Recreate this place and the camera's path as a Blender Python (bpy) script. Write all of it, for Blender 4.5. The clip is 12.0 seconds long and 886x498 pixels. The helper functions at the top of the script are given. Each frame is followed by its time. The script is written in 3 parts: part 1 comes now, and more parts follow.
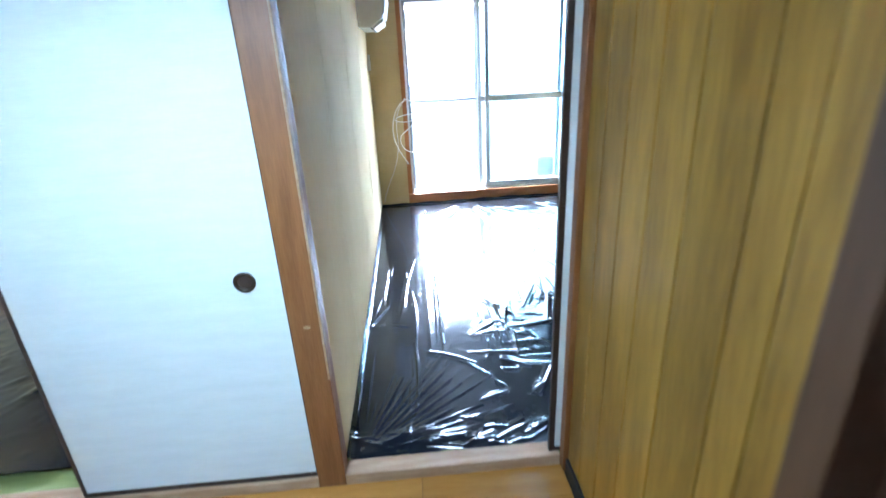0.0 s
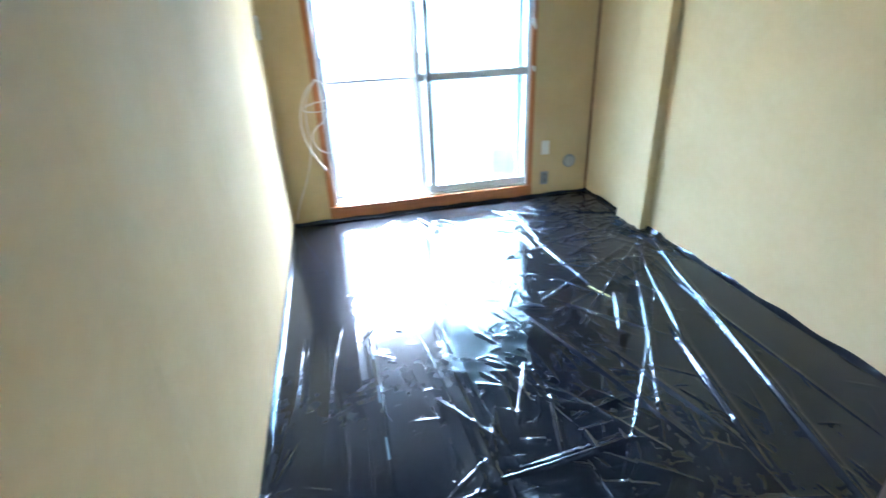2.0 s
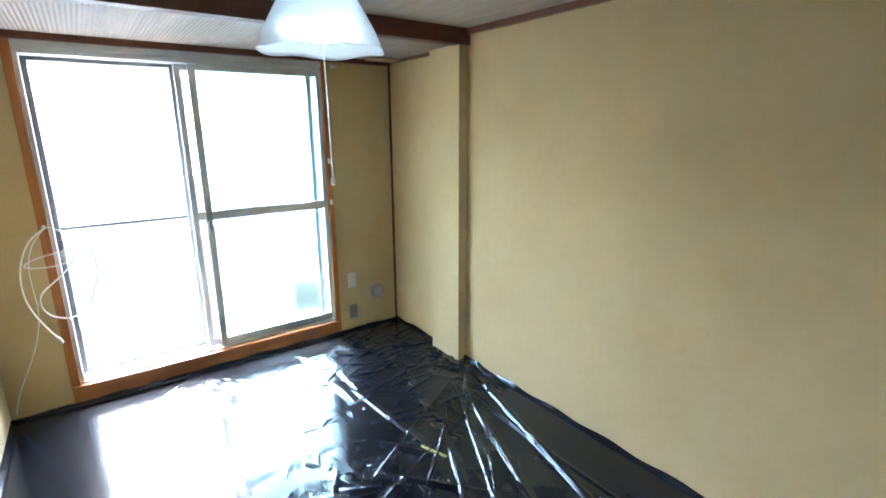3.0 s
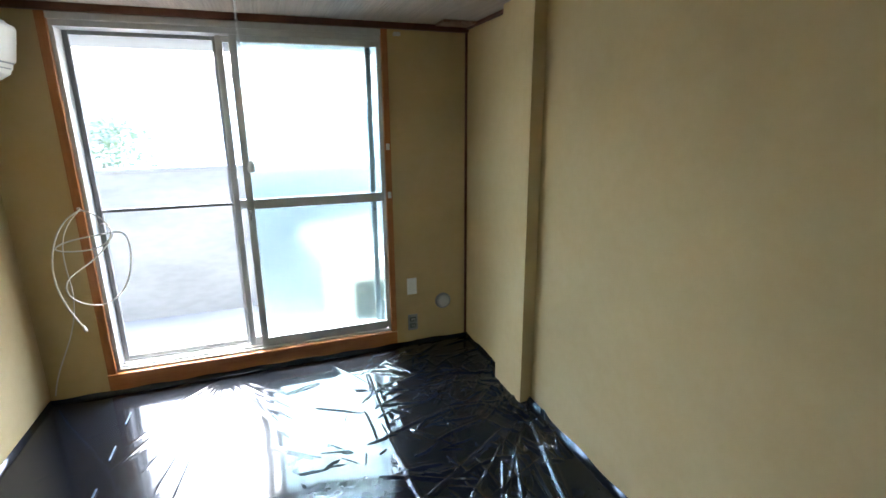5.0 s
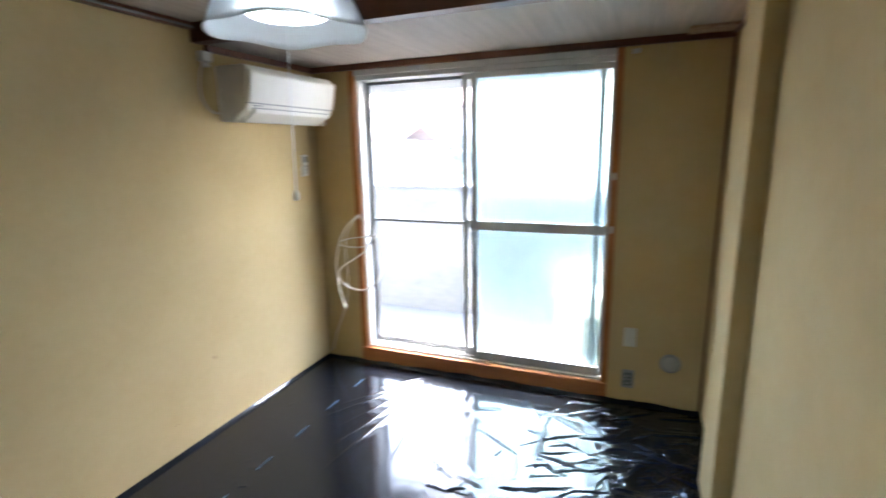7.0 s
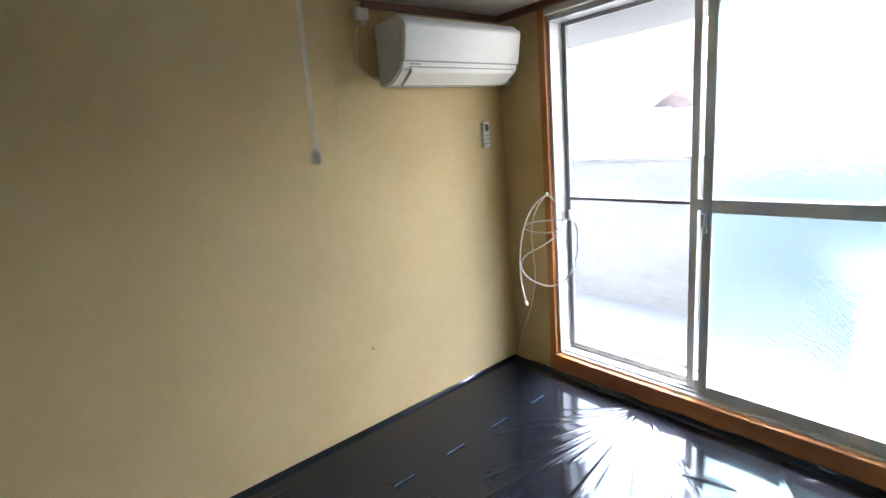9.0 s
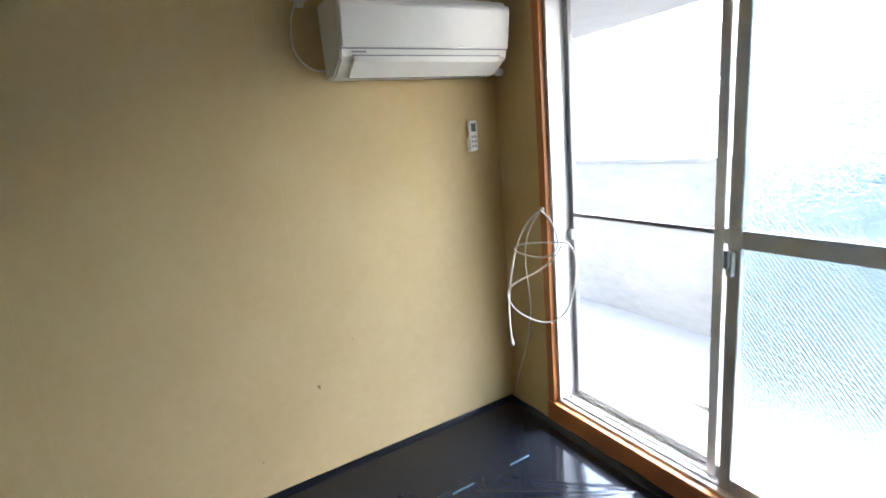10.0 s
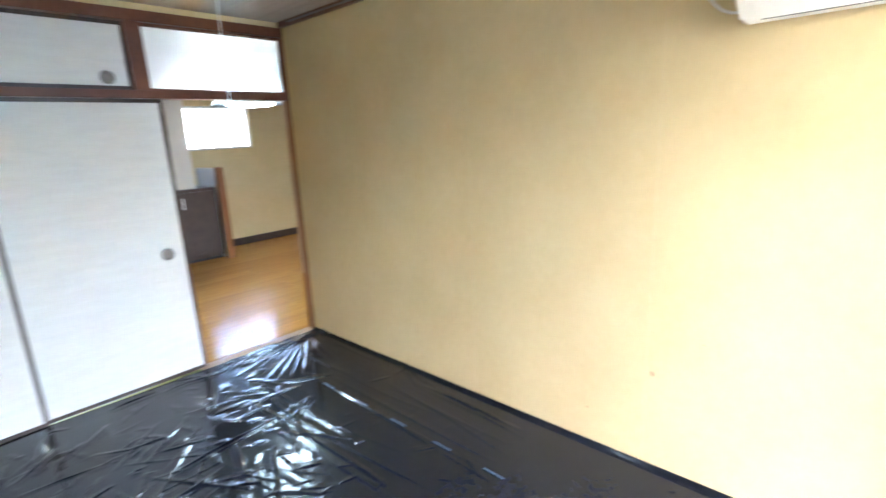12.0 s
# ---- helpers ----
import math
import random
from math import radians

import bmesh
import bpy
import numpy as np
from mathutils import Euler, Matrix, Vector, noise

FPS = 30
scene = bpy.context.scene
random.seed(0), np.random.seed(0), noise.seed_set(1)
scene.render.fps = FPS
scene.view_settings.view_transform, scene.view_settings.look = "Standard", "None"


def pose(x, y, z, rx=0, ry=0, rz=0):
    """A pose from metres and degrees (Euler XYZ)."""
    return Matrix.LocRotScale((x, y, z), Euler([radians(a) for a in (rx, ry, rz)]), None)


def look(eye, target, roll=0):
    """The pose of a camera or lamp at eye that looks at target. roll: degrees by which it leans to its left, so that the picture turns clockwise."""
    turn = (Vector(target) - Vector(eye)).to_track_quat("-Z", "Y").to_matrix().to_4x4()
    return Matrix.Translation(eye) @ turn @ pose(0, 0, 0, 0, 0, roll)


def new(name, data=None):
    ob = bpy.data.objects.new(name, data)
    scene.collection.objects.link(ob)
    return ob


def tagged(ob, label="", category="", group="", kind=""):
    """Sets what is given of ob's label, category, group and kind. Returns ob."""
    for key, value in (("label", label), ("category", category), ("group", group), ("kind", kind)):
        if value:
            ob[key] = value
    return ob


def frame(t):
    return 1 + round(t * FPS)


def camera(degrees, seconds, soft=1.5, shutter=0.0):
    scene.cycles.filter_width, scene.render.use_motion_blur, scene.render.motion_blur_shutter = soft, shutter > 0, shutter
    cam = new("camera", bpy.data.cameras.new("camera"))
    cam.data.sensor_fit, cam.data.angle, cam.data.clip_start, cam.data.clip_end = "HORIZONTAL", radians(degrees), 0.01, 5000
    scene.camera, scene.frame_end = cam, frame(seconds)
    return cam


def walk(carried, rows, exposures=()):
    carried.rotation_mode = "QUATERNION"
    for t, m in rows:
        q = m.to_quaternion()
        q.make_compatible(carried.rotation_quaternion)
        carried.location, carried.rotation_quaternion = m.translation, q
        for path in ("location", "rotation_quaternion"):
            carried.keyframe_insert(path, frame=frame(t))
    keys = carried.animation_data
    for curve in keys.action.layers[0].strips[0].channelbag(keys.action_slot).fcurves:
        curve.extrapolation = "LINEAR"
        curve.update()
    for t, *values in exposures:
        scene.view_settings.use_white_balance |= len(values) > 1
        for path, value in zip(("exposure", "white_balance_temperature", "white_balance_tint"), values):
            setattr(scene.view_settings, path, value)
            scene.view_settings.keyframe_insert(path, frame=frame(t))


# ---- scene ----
cam = camera(84.9, 12.0, shutter=0.5)
PATH = [
    (0, (0.345, -1.688, 1.497), (0.452, 0.168, 0.76), -2.9),
    (0.5, (0.364, -1.34, 1.516), (0.39, 0.523, 0.787), -3.0),
    (1, (0.329, -0.966, 1.517), (0.334, 0.881, 0.752), -0.8),
    (1.5, (0.331, -0.642, 1.526), (0.488, 1.19, 0.74), -1.9),
    (2, (0.426, -0.372, 1.489), (0.795, 1.394, 0.627), -2.6),
    (2.5, (0.479, -0.186, 1.539), (1.27, 1.412, 0.632), -2.4),
    (3, (0.558, 0.023, 1.648), (1.703, 1.587, 1.156), -0.3),
    (3.5, (0.612, 0.096, 1.61), (1.724, 1.696, 1.161), -0.7),
    (5.5, (1.604, 0.453, 1.543), (2.017, 2.341, 1.03), -1.1),
    (6, (1.869, 0.478, 1.513), (2.034, 2.43, 1.11), -1.8),
    (6.5, (2.07, 0.541, 1.563), (1.925, 2.503, 1.205), -0.7),
    (7, (2.172, 0.526, 1.589), (1.438, 2.34, 1.173), -1.1),
    (7.5, (2.216, 0.547, 1.557), (1.065, 2.119, 1.104), -4.5),
    (9.5, (2.064, 1.621, 1.462), (0.475, 2.752, 1.016), -4.9),
    (10, (2.038, 1.968, 1.474), (0.338, 2.925, 1.032), -5.3),
    (10.5, (1.985, 2.247, 1.497), (0.122, 2.842, 1.081), -3.0),
    (11, (1.903, 2.502, 1.491), (-0.032, 2.534, 0.987), 0.1),
    (11.5, (1.893, 2.82, 1.399), (0.025, 2.181, 1.08), -0.2),
    (11.8, (1.894, 3.004, 1.438), (0.311, 1.862, 1.001), -1.6),
    (12, (1.912, 3.039, 1.458), (0.488, 1.716, 0.988), -2.7),
]
EXPOSURES = [(0, 6.35, 4950, 5), (1.0, 6.2, 4900, 4), (2.4, 6.6, 5200, 5), (3.2, 5.9, 5800, 5), (5.3, 5.15, 6150, 7), (7.7, 5.35, 6250, 11), (9.5, 5.1, 6250, 9), (11.0, 5.4, 6300, 11), (11.5, 5.95, 6150, 12), (12.0, 6.5, 6100, 13)]
walk(cam, [(t, look(eye, target, roll)) for t, eye, target, roll in PATH], EXPOSURES)

# ---- light ----
world = bpy.data.worlds.new("world")
scene.world = world
world.use_nodes = True
sky = world.node_tree.nodes.new("ShaderNodeTexSky")
sky.sky_type, sky.sun_disc = "NISHITA", False
sky.sun_elevation, sky.sun_rotation = radians(58), radians(10)
sky.air_density, sky.dust_density = 1.0, 4.0
world.node_tree.links.new(sky.outputs[0], world.node_tree.nodes["Background"].inputs[0])
world.node_tree.nodes["Background"].inputs[1].default_value = 0.15
sun = new("sun", bpy.data.lights.new("sun", "SUN"))
sun.data.energy, sun.data.angle, sun.data.color = 0.8, radians(12), (1.0, 0.98, 0.95)
sun.matrix_world = look((2.1, 12.3, 20), (0, 0, 0))


# ---- materials ----
def material(name, color, rough=0.6, metal=0.0, color2=None, scale=8.0, stretch=(1, 1, 1), bump=0.0, bump_scale=60.0,
             emit=0.0, transmission=0.0, ior=1.45, contrast=(0.35, 0.65), per_object=0.0, alpha=1.0, rough2=None):
    m = bpy.data.materials.new(name)
    m.use_nodes = True
    nt = m.node_tree
    b = nt.nodes["Principled BSDF"]
    link = nt.links.new
    b.inputs["Roughness"].default_value, b.inputs["Metallic"].default_value = rough, metal
    b.inputs["Transmission Weight"].default_value, b.inputs["IOR"].default_value = transmission, ior
    b.inputs["Alpha"].default_value = alpha
    b.inputs["Base Color"].default_value = (*color, 1)
    co = nt.nodes.new("ShaderNodeTexCoord")
    mp = nt.nodes.new("ShaderNodeMapping")
    mp.inputs["Scale"].default_value = stretch
    link(co.outputs["Object"], mp.inputs[0])
    out = None
    if color2:
        n1 = nt.nodes.new("ShaderNodeTexNoise")
        n1.inputs["Scale"].default_value, n1.inputs["Detail"].default_value = scale, 6
        n2 = nt.nodes.new("ShaderNodeTexNoise")
        n2.inputs["Scale"].default_value, n2.inputs["Detail"].default_value = scale * 7, 4
        link(mp.outputs[0], n1.inputs[0]), link(mp.outputs[0], n2.inputs[0])
        mix = nt.nodes.new("ShaderNodeMath")
        mix.operation = "MULTIPLY_ADD"
        mix.inputs[1].default_value = 0.35
        link(n2.outputs[0], mix.inputs[0])
        sc = nt.nodes.new("ShaderNodeMath")
        sc.operation = "MULTIPLY"
        sc.inputs[1].default_value = 0.65
        link(n1.outputs[0], sc.inputs[0]), link(sc.outputs[0], mix.inputs[2])
        ramp = nt.nodes.new("ShaderNodeValToRGB")
        ramp.color_ramp.elements[0].position, ramp.color_ramp.elements[1].position = contrast
        ramp.color_ramp.elements[0].color, ramp.color_ramp.elements[1].color = (*color, 1), (*color2, 1)
        link(mix.outputs[0], ramp.inputs[0])
        out = ramp.outputs[0]
        if rough2 is not None:
            rr = nt.nodes.new("ShaderNodeMapRange")
            rr.inputs["To Min"].default_value, rr.inputs["To Max"].default_value = rough, rough2
            rr.inputs["From Min"].default_value, rr.inputs["From Max"].default_value = contrast
            link(mix.outputs[0], rr.inputs[0]), link(rr.outputs[0], b.inputs["Roughness"])
    if per_object and out:
        info = nt.nodes.new("ShaderNodeObjectInfo")
        hs = nt.nodes.new("ShaderNodeHueSaturation")
        mr = nt.nodes.new("ShaderNodeMapRange")
        mr.inputs["To Min"].default_value, mr.inputs["To Max"].default_value = 1 - per_object, 1 + per_object
        link(info.outputs["Random"], mr.inputs[0]), link(mr.outputs[0], hs.inputs["Value"])
        link(out, hs.inputs["Color"])
        out = hs.outputs[0]
    if out:
        link(out, b.inputs["Base Color"])
    if bump:
        bn = nt.nodes.new("ShaderNodeTexNoise")
        bn.inputs["Scale"].default_value, bn.inputs["Detail"].default_value = bump_scale, 5
        link(mp.outputs[0], bn.inputs[0])
        bp = nt.nodes.new("ShaderNodeBump")
        bp.inputs["Strength"].default_value, bp.inputs["Distance"].default_value = bump, 0.004
        link(bn.outputs[0], bp.inputs["Height"]), link(bp.outputs[0], b.inputs["Normal"])
    if emit:
        b.inputs["Emission Color"].default_value = (*color, 1)
        b.inputs["Emission Strength"].default_value = emit
    return m


def striped(m, axis, scale, strength, dist, weave=0.0):
    """Adds fine ribs along one axis to the relief of m, and a second set across them."""
    nt = m.node_tree
    b = nt.nodes["Principled BSDF"]
    co = nt.nodes.new("ShaderNodeTexCoord")
    last = b.inputs["Normal"].links[0].from_socket if b.inputs["Normal"].links else None
    for ax, k in ((axis, 1.0), ({"X": "Z", "Y": "Z", "Z": "X"}[axis], weave)):
        if not k:
            continue
        w = nt.nodes.new("ShaderNodeTexWave")
        w.bands_direction = ax
        w.inputs["Scale"].default_value, w.inputs["Distortion"].default_value = scale, 1.5
        w.inputs["Detail"].default_value, w.inputs["Detail Scale"].default_value = 3, 2.0
        nt.links.new(co.outputs["Object"], w.inputs[0])
        bp = nt.nodes.new("ShaderNodeBump")
        bp.inputs["Strength"].default_value, bp.inputs["Distance"].default_value = strength * k, dist
        nt.links.new(w.outputs[1], bp.inputs["Height"])
        if last:
            nt.links.new(last, bp.inputs["Normal"])
        last = bp.outputs[0]
    nt.links.new(last, b.inputs["Normal"])
    return m


PAPER = striped(material("wallpaper", (0.61, 0.475, 0.255), 0.78, color2=(0.55, 0.415, 0.21), scale=3, bump=0.25, bump_scale=240, contrast=(0.3, 0.7)), "Z", 90, 0.12, 0.001, 1.0)
PAPER.node_tree.nodes["Principled BSDF"].inputs["Specular IOR Level"].default_value = 0.2
PAPER_K = material("kitchen_wallpaper", (0.62, 0.52, 0.30), 0.7, color2=(0.56, 0.46, 0.25), scale=3, bump=0.2, bump_scale=160)
CEIL = striped(material("ceiling_board", (0.46, 0.40, 0.34), 0.6, color2=(0.34, 0.29, 0.24), scale=2.2, stretch=(14, 0.7, 1), bump=0.1, bump_scale=90), "X", 16, 0.5, 0.004)
TRIM = material("dark_trim_wood", (0.10, 0.036, 0.018), 0.42, color2=(0.17, 0.062, 0.03), scale=4, stretch=(1, 1, 1), bump=0.15)
POST = material("post_wood", (0.19, 0.070, 0.020), 0.42, color2=(0.28, 0.115, 0.038), scale=3.5, stretch=(9, 9, 0.8), bump=0.2, bump_scale=50)
PALE = material("worn_wood", (0.55, 0.42, 0.32), 0.7, color2=(0.38, 0.22, 0.13), scale=6, stretch=(4, 4, 1), bump=0.3)
FRAMEWOOD = material("window_wood", (0.34, 0.125, 0.036), 0.33, color2=(0.46, 0.185, 0.06), scale=3, stretch=(10, 10, 0.9), bump=0.12)
SILLWOOD = material("sill_wood", (0.34, 0.13, 0.04), 0.3, color2=(0.45, 0.19, 0.068), scale=3, stretch=(0.9, 10, 10), bump=0.12)
PLANK = material("varnished_plank", (0.34, 0.185, 0.03), 0.3, color2=(0.17, 0.085, 0.014), scale=2.2, stretch=(6, 6, 0.55), bump=0.12, bump_scale=30, per_object=0.14, contrast=(0.38, 0.64))
THRESH = material("worn_sill_wood", (0.36, 0.20, 0.10), 0.5, color2=(0.50, 0.34, 0.21), scale=5, stretch=(1, 8, 8), bump=0.2)
GROOVE = material("groove_dark", (0.09, 0.045, 0.012), 0.6, color2=(0.06, 0.03, 0.01))
BROWN = material("dark_brown_door", (0.055, 0.026, 0.014), 0.45, color2=(0.085, 0.04, 0.02), scale=3, stretch=(8, 8, 0.7), bump=0.1)
FUSUMA = material("fusuma_paper", (0.78, 0.79, 0.76), 0.85, color2=(0.72, 0.73, 0.70), scale=5, stretch=(1, 1, 6), bump=0.12, bump_scale=120)
LACQUER = material("dark_lacquer", (0.035, 0.022, 0.017), 0.35, color2=(0.055, 0.034, 0.025), scale=10)
BRASS = material("dark_metal", (0.06, 0.045, 0.035), 0.4, metal=0.8, color2=(0.1, 0.07, 0.05), scale=40)
ALU = material("aluminium", (0.62, 0.63, 0.63), 0.36, metal=0.3, color2=(0.55, 0.56, 0.56), scale=12, bump=0.05)
ALUDARK = material("grey_aluminium", (0.25, 0.25, 0.25), 0.5, metal=0.4, color2=(0.20, 0.20, 0.20), scale=12)
GLASS = material("clear_glass", (1, 1, 1), 0.0, transmission=1.0)
FROST = material("figured_glass", (0.62, 0.82, 0.87), 0.14, transmission=1.0, bump=0.5, bump_scale=70)
FROST2 = material("frosted_transom_glass", (0.92, 0.96, 0.97), 0.4, transmission=1.0, bump=0.3, bump_scale=90)
WHITE = material("white_plastic", (0.80, 0.79, 0.74), 0.32, color2=(0.76, 0.75, 0.69), scale=6)
GREYP = material("grey_plastic", (0.30, 0.31, 0.31), 0.45, color2=(0.26, 0.27, 0.27), scale=20)
CAPGREY = material("grey_white_plastic", (0.44, 0.44, 0.42), 0.45, color2=(0.38, 0.38, 0.36), scale=14)
BLACKP = material("black_slot", (0.02, 0.02, 0.022), 0.5)
CABLE = material("white_cable", (0.72, 0.70, 0.66), 0.45)
SHEET = material("black_polythene", (0.0035, 0.005, 0.009), 0.075, color2=(0.006, 0.008, 0.013), scale=5, bump=0.12, bump_scale=9, rough2=0.13)
SHEET.node_tree.nodes["Principled BSDF"].inputs["Coat Weight"].default_value = 0.14
SHEET.node_tree.nodes["Principled BSDF"].inputs["Coat Roughness"].default_value = 0.3
SHEET.node_tree.nodes["Principled BSDF"].inputs["Specular Tint"].default_value = (0.74, 0.88, 1.0, 1)
TAPE = material("pale_blue_tape", (0.06, 0.12, 0.17), 0.35, color2=(0.045, 0.09, 0.13), scale=20)
STRAW = material("yellow_green_tape", (0.55, 0.52, 0.16), 0.6, color2=(0.45, 0.43, 0.12), scale=20)
TATAMI = striped(material("tatami", (0.30, 0.33, 0.10), 0.7, color2=(0.24, 0.26, 0.08), scale=10, stretch=(1, 12, 1)), "Y", 60, 0.4, 0.002)
FLOORW = material("honey_floor", (0.50, 0.235, 0.05), 0.22, color2=(0.38, 0.165, 0.032), scale=2.4, stretch=(0.7, 7, 1), bump=0.05, bump_scale=40, per_object=0.1)
CONC = material("concrete", (0.22, 0.22, 0.215), 0.85, color2=(0.17, 0.17, 0.165), scale=1.6, bump=0.4, bump_scale=40)
EDGING = material("concrete_edging", (0.30, 0.305, 0.30), 0.9, color2=(0.24, 0.245, 0.24), scale=3, bump=0.5, bump_scale=60)
WALLG = material("weathered_concrete", (0.255, 0.265, 0.27), 0.9, color2=(0.175, 0.185, 0.19), scale=1.3, stretch=(0.8, 1, 2.2), bump=0.4, bump_scale=50, contrast=(0.3, 0.7))
SOFFIT = material("painted_soffit", (0.16, 0.17, 0.18), 0.8, color2=(0.135, 0.145, 0.155), scale=1.2, bump=0.2)
GROUND = material("pale_ground", (0.22, 0.22, 0.21), 0.9, color2=(0.17, 0.17, 0.16), scale=0.6, bump=0.4, bump_scale=25)
RENDERW = material("white_render", (0.74, 0.73, 0.70), 0.85, color2=(0.66, 0.65, 0.62), scale=1.2, bump=0.2)
ROOF = material("roof_tile", (0.24, 0.17, 0.15), 0.6, color2=(0.33, 0.25, 0.22), scale=2, per_object=0.15)
# house panes: the pale sky they reflect is put into the base colour
SKYGLASS = material("sky_reflecting_glass", (0.22, 0.23, 0.24), 0.15)
# brown that puts the shade under the neighbour eaves into colour
EAVESHADE = material("eave_shade_brown", (0.16, 0.12, 0.10), 0.6, color2=(0.26, 0.21, 0.19), scale=1.5)
TEAL = material("dark_teal_plastic", (0.025, 0.06, 0.065), 0.5, color2=(0.018, 0.045, 0.05), scale=8)
LEAF = material("leaf", (0.07, 0.10, 0.05), 0.5, color2=(0.12, 0.15, 0.08), scale=6)
BARK = material("bark", (0.14, 0.10, 0.07), 0.9, color2=(0.09, 0.065, 0.045), scale=9, bump=0.5)
MILK = material("milk_glass", (0.86, 0.90, 0.93), 0.3, color2=(0.80, 0.85, 0.89), scale=8, transmission=0.75, bump=0.15, bump_scale=12)
BULB = material("lamp_tube", (0.86, 0.94, 1.0), 0.5, emit=0.35)
KBULB = material("kitchen_lamp_tube", (0.72, 0.92, 1.0), 0.5, emit=1.15)
SCUFF = material("brown_scuff", (0.30, 0.17, 0.09), 0.8)
PEWTER = material("worn_pewter", (0.30, 0.28, 0.25), 0.4, metal=0.7, color2=(0.20, 0.18, 0.16), scale=40)
NICKEL = material("nickel", (0.55, 0.52, 0.46), 0.35, metal=0.9)
LCD = material("grey_lcd", (0.13, 0.15, 0.15), 0.25)


def figured(m, scale, strength):
    """Adds the pressed cells of figured glass to the relief of m."""
    nt = m.node_tree
    co, v, bp = nt.nodes.new("ShaderNodeTexCoord"), nt.nodes.new("ShaderNodeTexVoronoi"), nt.nodes.new("ShaderNodeBump")
    mp = nt.nodes.new("ShaderNodeMapping")
    mp.inputs["Rotation"].default_value = (0, radians(38), 0)
    v.inputs["Scale"].default_value, v.inputs["Randomness"].default_value = scale, 0.25
    bp.inputs["Strength"].default_value, bp.inputs["Distance"].default_value = strength, 0.01
    nt.links.new(co.outputs["Object"], mp.inputs[0]), nt.links.new(mp.outputs[0], v.inputs["Vector"])
    nt.links.new(v.outputs["Distance"], bp.inputs["Height"])
    nt.links.new(bp.outputs[0], nt.nodes["Principled BSDF"].inputs["Normal"])


figured(FROST, 90, 0.5)


# ---- builders ----
def empty(name, at=(0, 0, 0)):
    ob = new(name)
    ob.location = at
    ob.empty_display_size = 0.05
    return ob


def base_of(parent):
    return parent.location.copy() if parent.type == "EMPTY" else Vector((0, 0, 0))


def part(name, bm, mat, parent=None, label="", smooth=False):
    """One mesh object out of a bmesh in world coordinates."""
    me = bpy.data.meshes.new(name)
    if smooth:
        for f in bm.faces:
            f.smooth = True
    bm.to_mesh(me)
    bm.free()
    me.materials.append(mat)
    ob = new(name, me)
    if parent:
        ob.parent = parent
        ob.matrix_parent_inverse = Matrix.Translation(-base_of(parent))
    if label:
        tagged(ob, label)
    return ob


def add_box(bm, x0, x1, y0, y1, z0, z1, bevel=0.0):
    vs = [bm.verts.new(p) for p in ((x0, y0, z0), (x1, y0, z0), (x1, y1, z0), (x0, y1, z0), (x0, y0, z1), (x1, y0, z1), (x1, y1, z1), (x0, y1, z1))]
    fs = [bm.faces.new([vs[i] for i in q]) for q in ((3, 2, 1, 0), (4, 5, 6, 7), (0, 1, 5, 4), (1, 2, 6, 5), (2, 3, 7, 6), (3, 0, 4, 7))]
    if bevel:
        es = list({e for f in fs for e in f.edges})
        bmesh.ops.bevel(bm, geom=es, offset=bevel, segments=2, affect="EDGES", profile=0.6)
    return bm


def box(name, x0, x1, y0, y1, z0, z1, mat, parent=None, bevel=0.003, label=""):
    return part(name, add_box(bmesh.new(), x0, x1, y0, y1, z0, z1, bevel), mat, parent, label)


def boxes(name, items, mat, parent=None, bevel=0.0):
    bm = bmesh.new()
    for it in items:
        add_box(bm, *it, bevel)
    return part(name, bm, mat, parent)


def tube(name, points, radius, mat, parent=None, label="", smooth_path=True, res=6):
    cu = bpy.data.curves.new(name, "CURVE")
    cu.dimensions, cu.bevel_depth, cu.bevel_resolution, cu.use_fill_caps = "3D", radius, 3, True
    if smooth_path:
        sp = cu.splines.new("NURBS")
        sp.points.add(len(points) - 1)
        for p, q in zip(sp.points, points):
            p.co = (*q, 1)
        sp.use_endpoint_u, sp.order_u, sp.resolution_u = True, 4, res
    else:
        sp = cu.splines.new("POLY")
        sp.points.add(len(points) - 1)
        for p, q in zip(sp.points, points):
            p.co = (*q, 1)
    tmp = new("tmp", cu)
    me = bpy.data.meshes.new_from_object(tmp.evaluated_get(bpy.context.evaluated_depsgraph_get()))
    bpy.data.objects.remove(tmp)
    me.name = name
    me.materials.clear()
    me.materials.append(mat)
    for f in me.polygons:
        f.use_smooth = True
    ob = new(name, me)
    if parent:
        ob.parent = parent
        ob.matrix_parent_inverse = Matrix.Translation(-base_of(parent))
    if label:
        tagged(ob, label)
    return ob


def lathe(name, profile, at, axis, mat, parent=None, n=40, label="", wave=0.0, waves=8):
    """A turned shape: profile rows (radius, height) about an axis through at."""
    bm = bmesh.new()
    rows = []
    turn = Vector((0, 0, 1)).rotation_difference(Vector(axis)).to_matrix()
    for r, h in profile:
        row = []
        for k in range(n):
            a = 2 * math.pi * k / n
            rr = r * (1 + wave * (r / profile[0][0]) * math.cos(waves * a))
            row.append(bm.verts.new(Vector(at) + turn @ Vector((rr * math.cos(a), rr * math.sin(a), h + wave * 0.25 * math.sin(waves * a)))))
        rows.append(row)
    for a, b in zip(rows, rows[1:]):
        for k in range(n):
            bm.faces.new((a[k], a[(k + 1) % n], b[(k + 1) % n], b[k]))
    if profile[-1][0] > 0 and profile[0][0] > 0 and wave == 0:
        bm.faces.new(rows[-1])
        bm.faces.new(rows[0][::-1])
    bmesh.ops.recalc_face_normals(bm, faces=bm.faces)
    return part(name, bm, mat, parent, label, smooth=True)


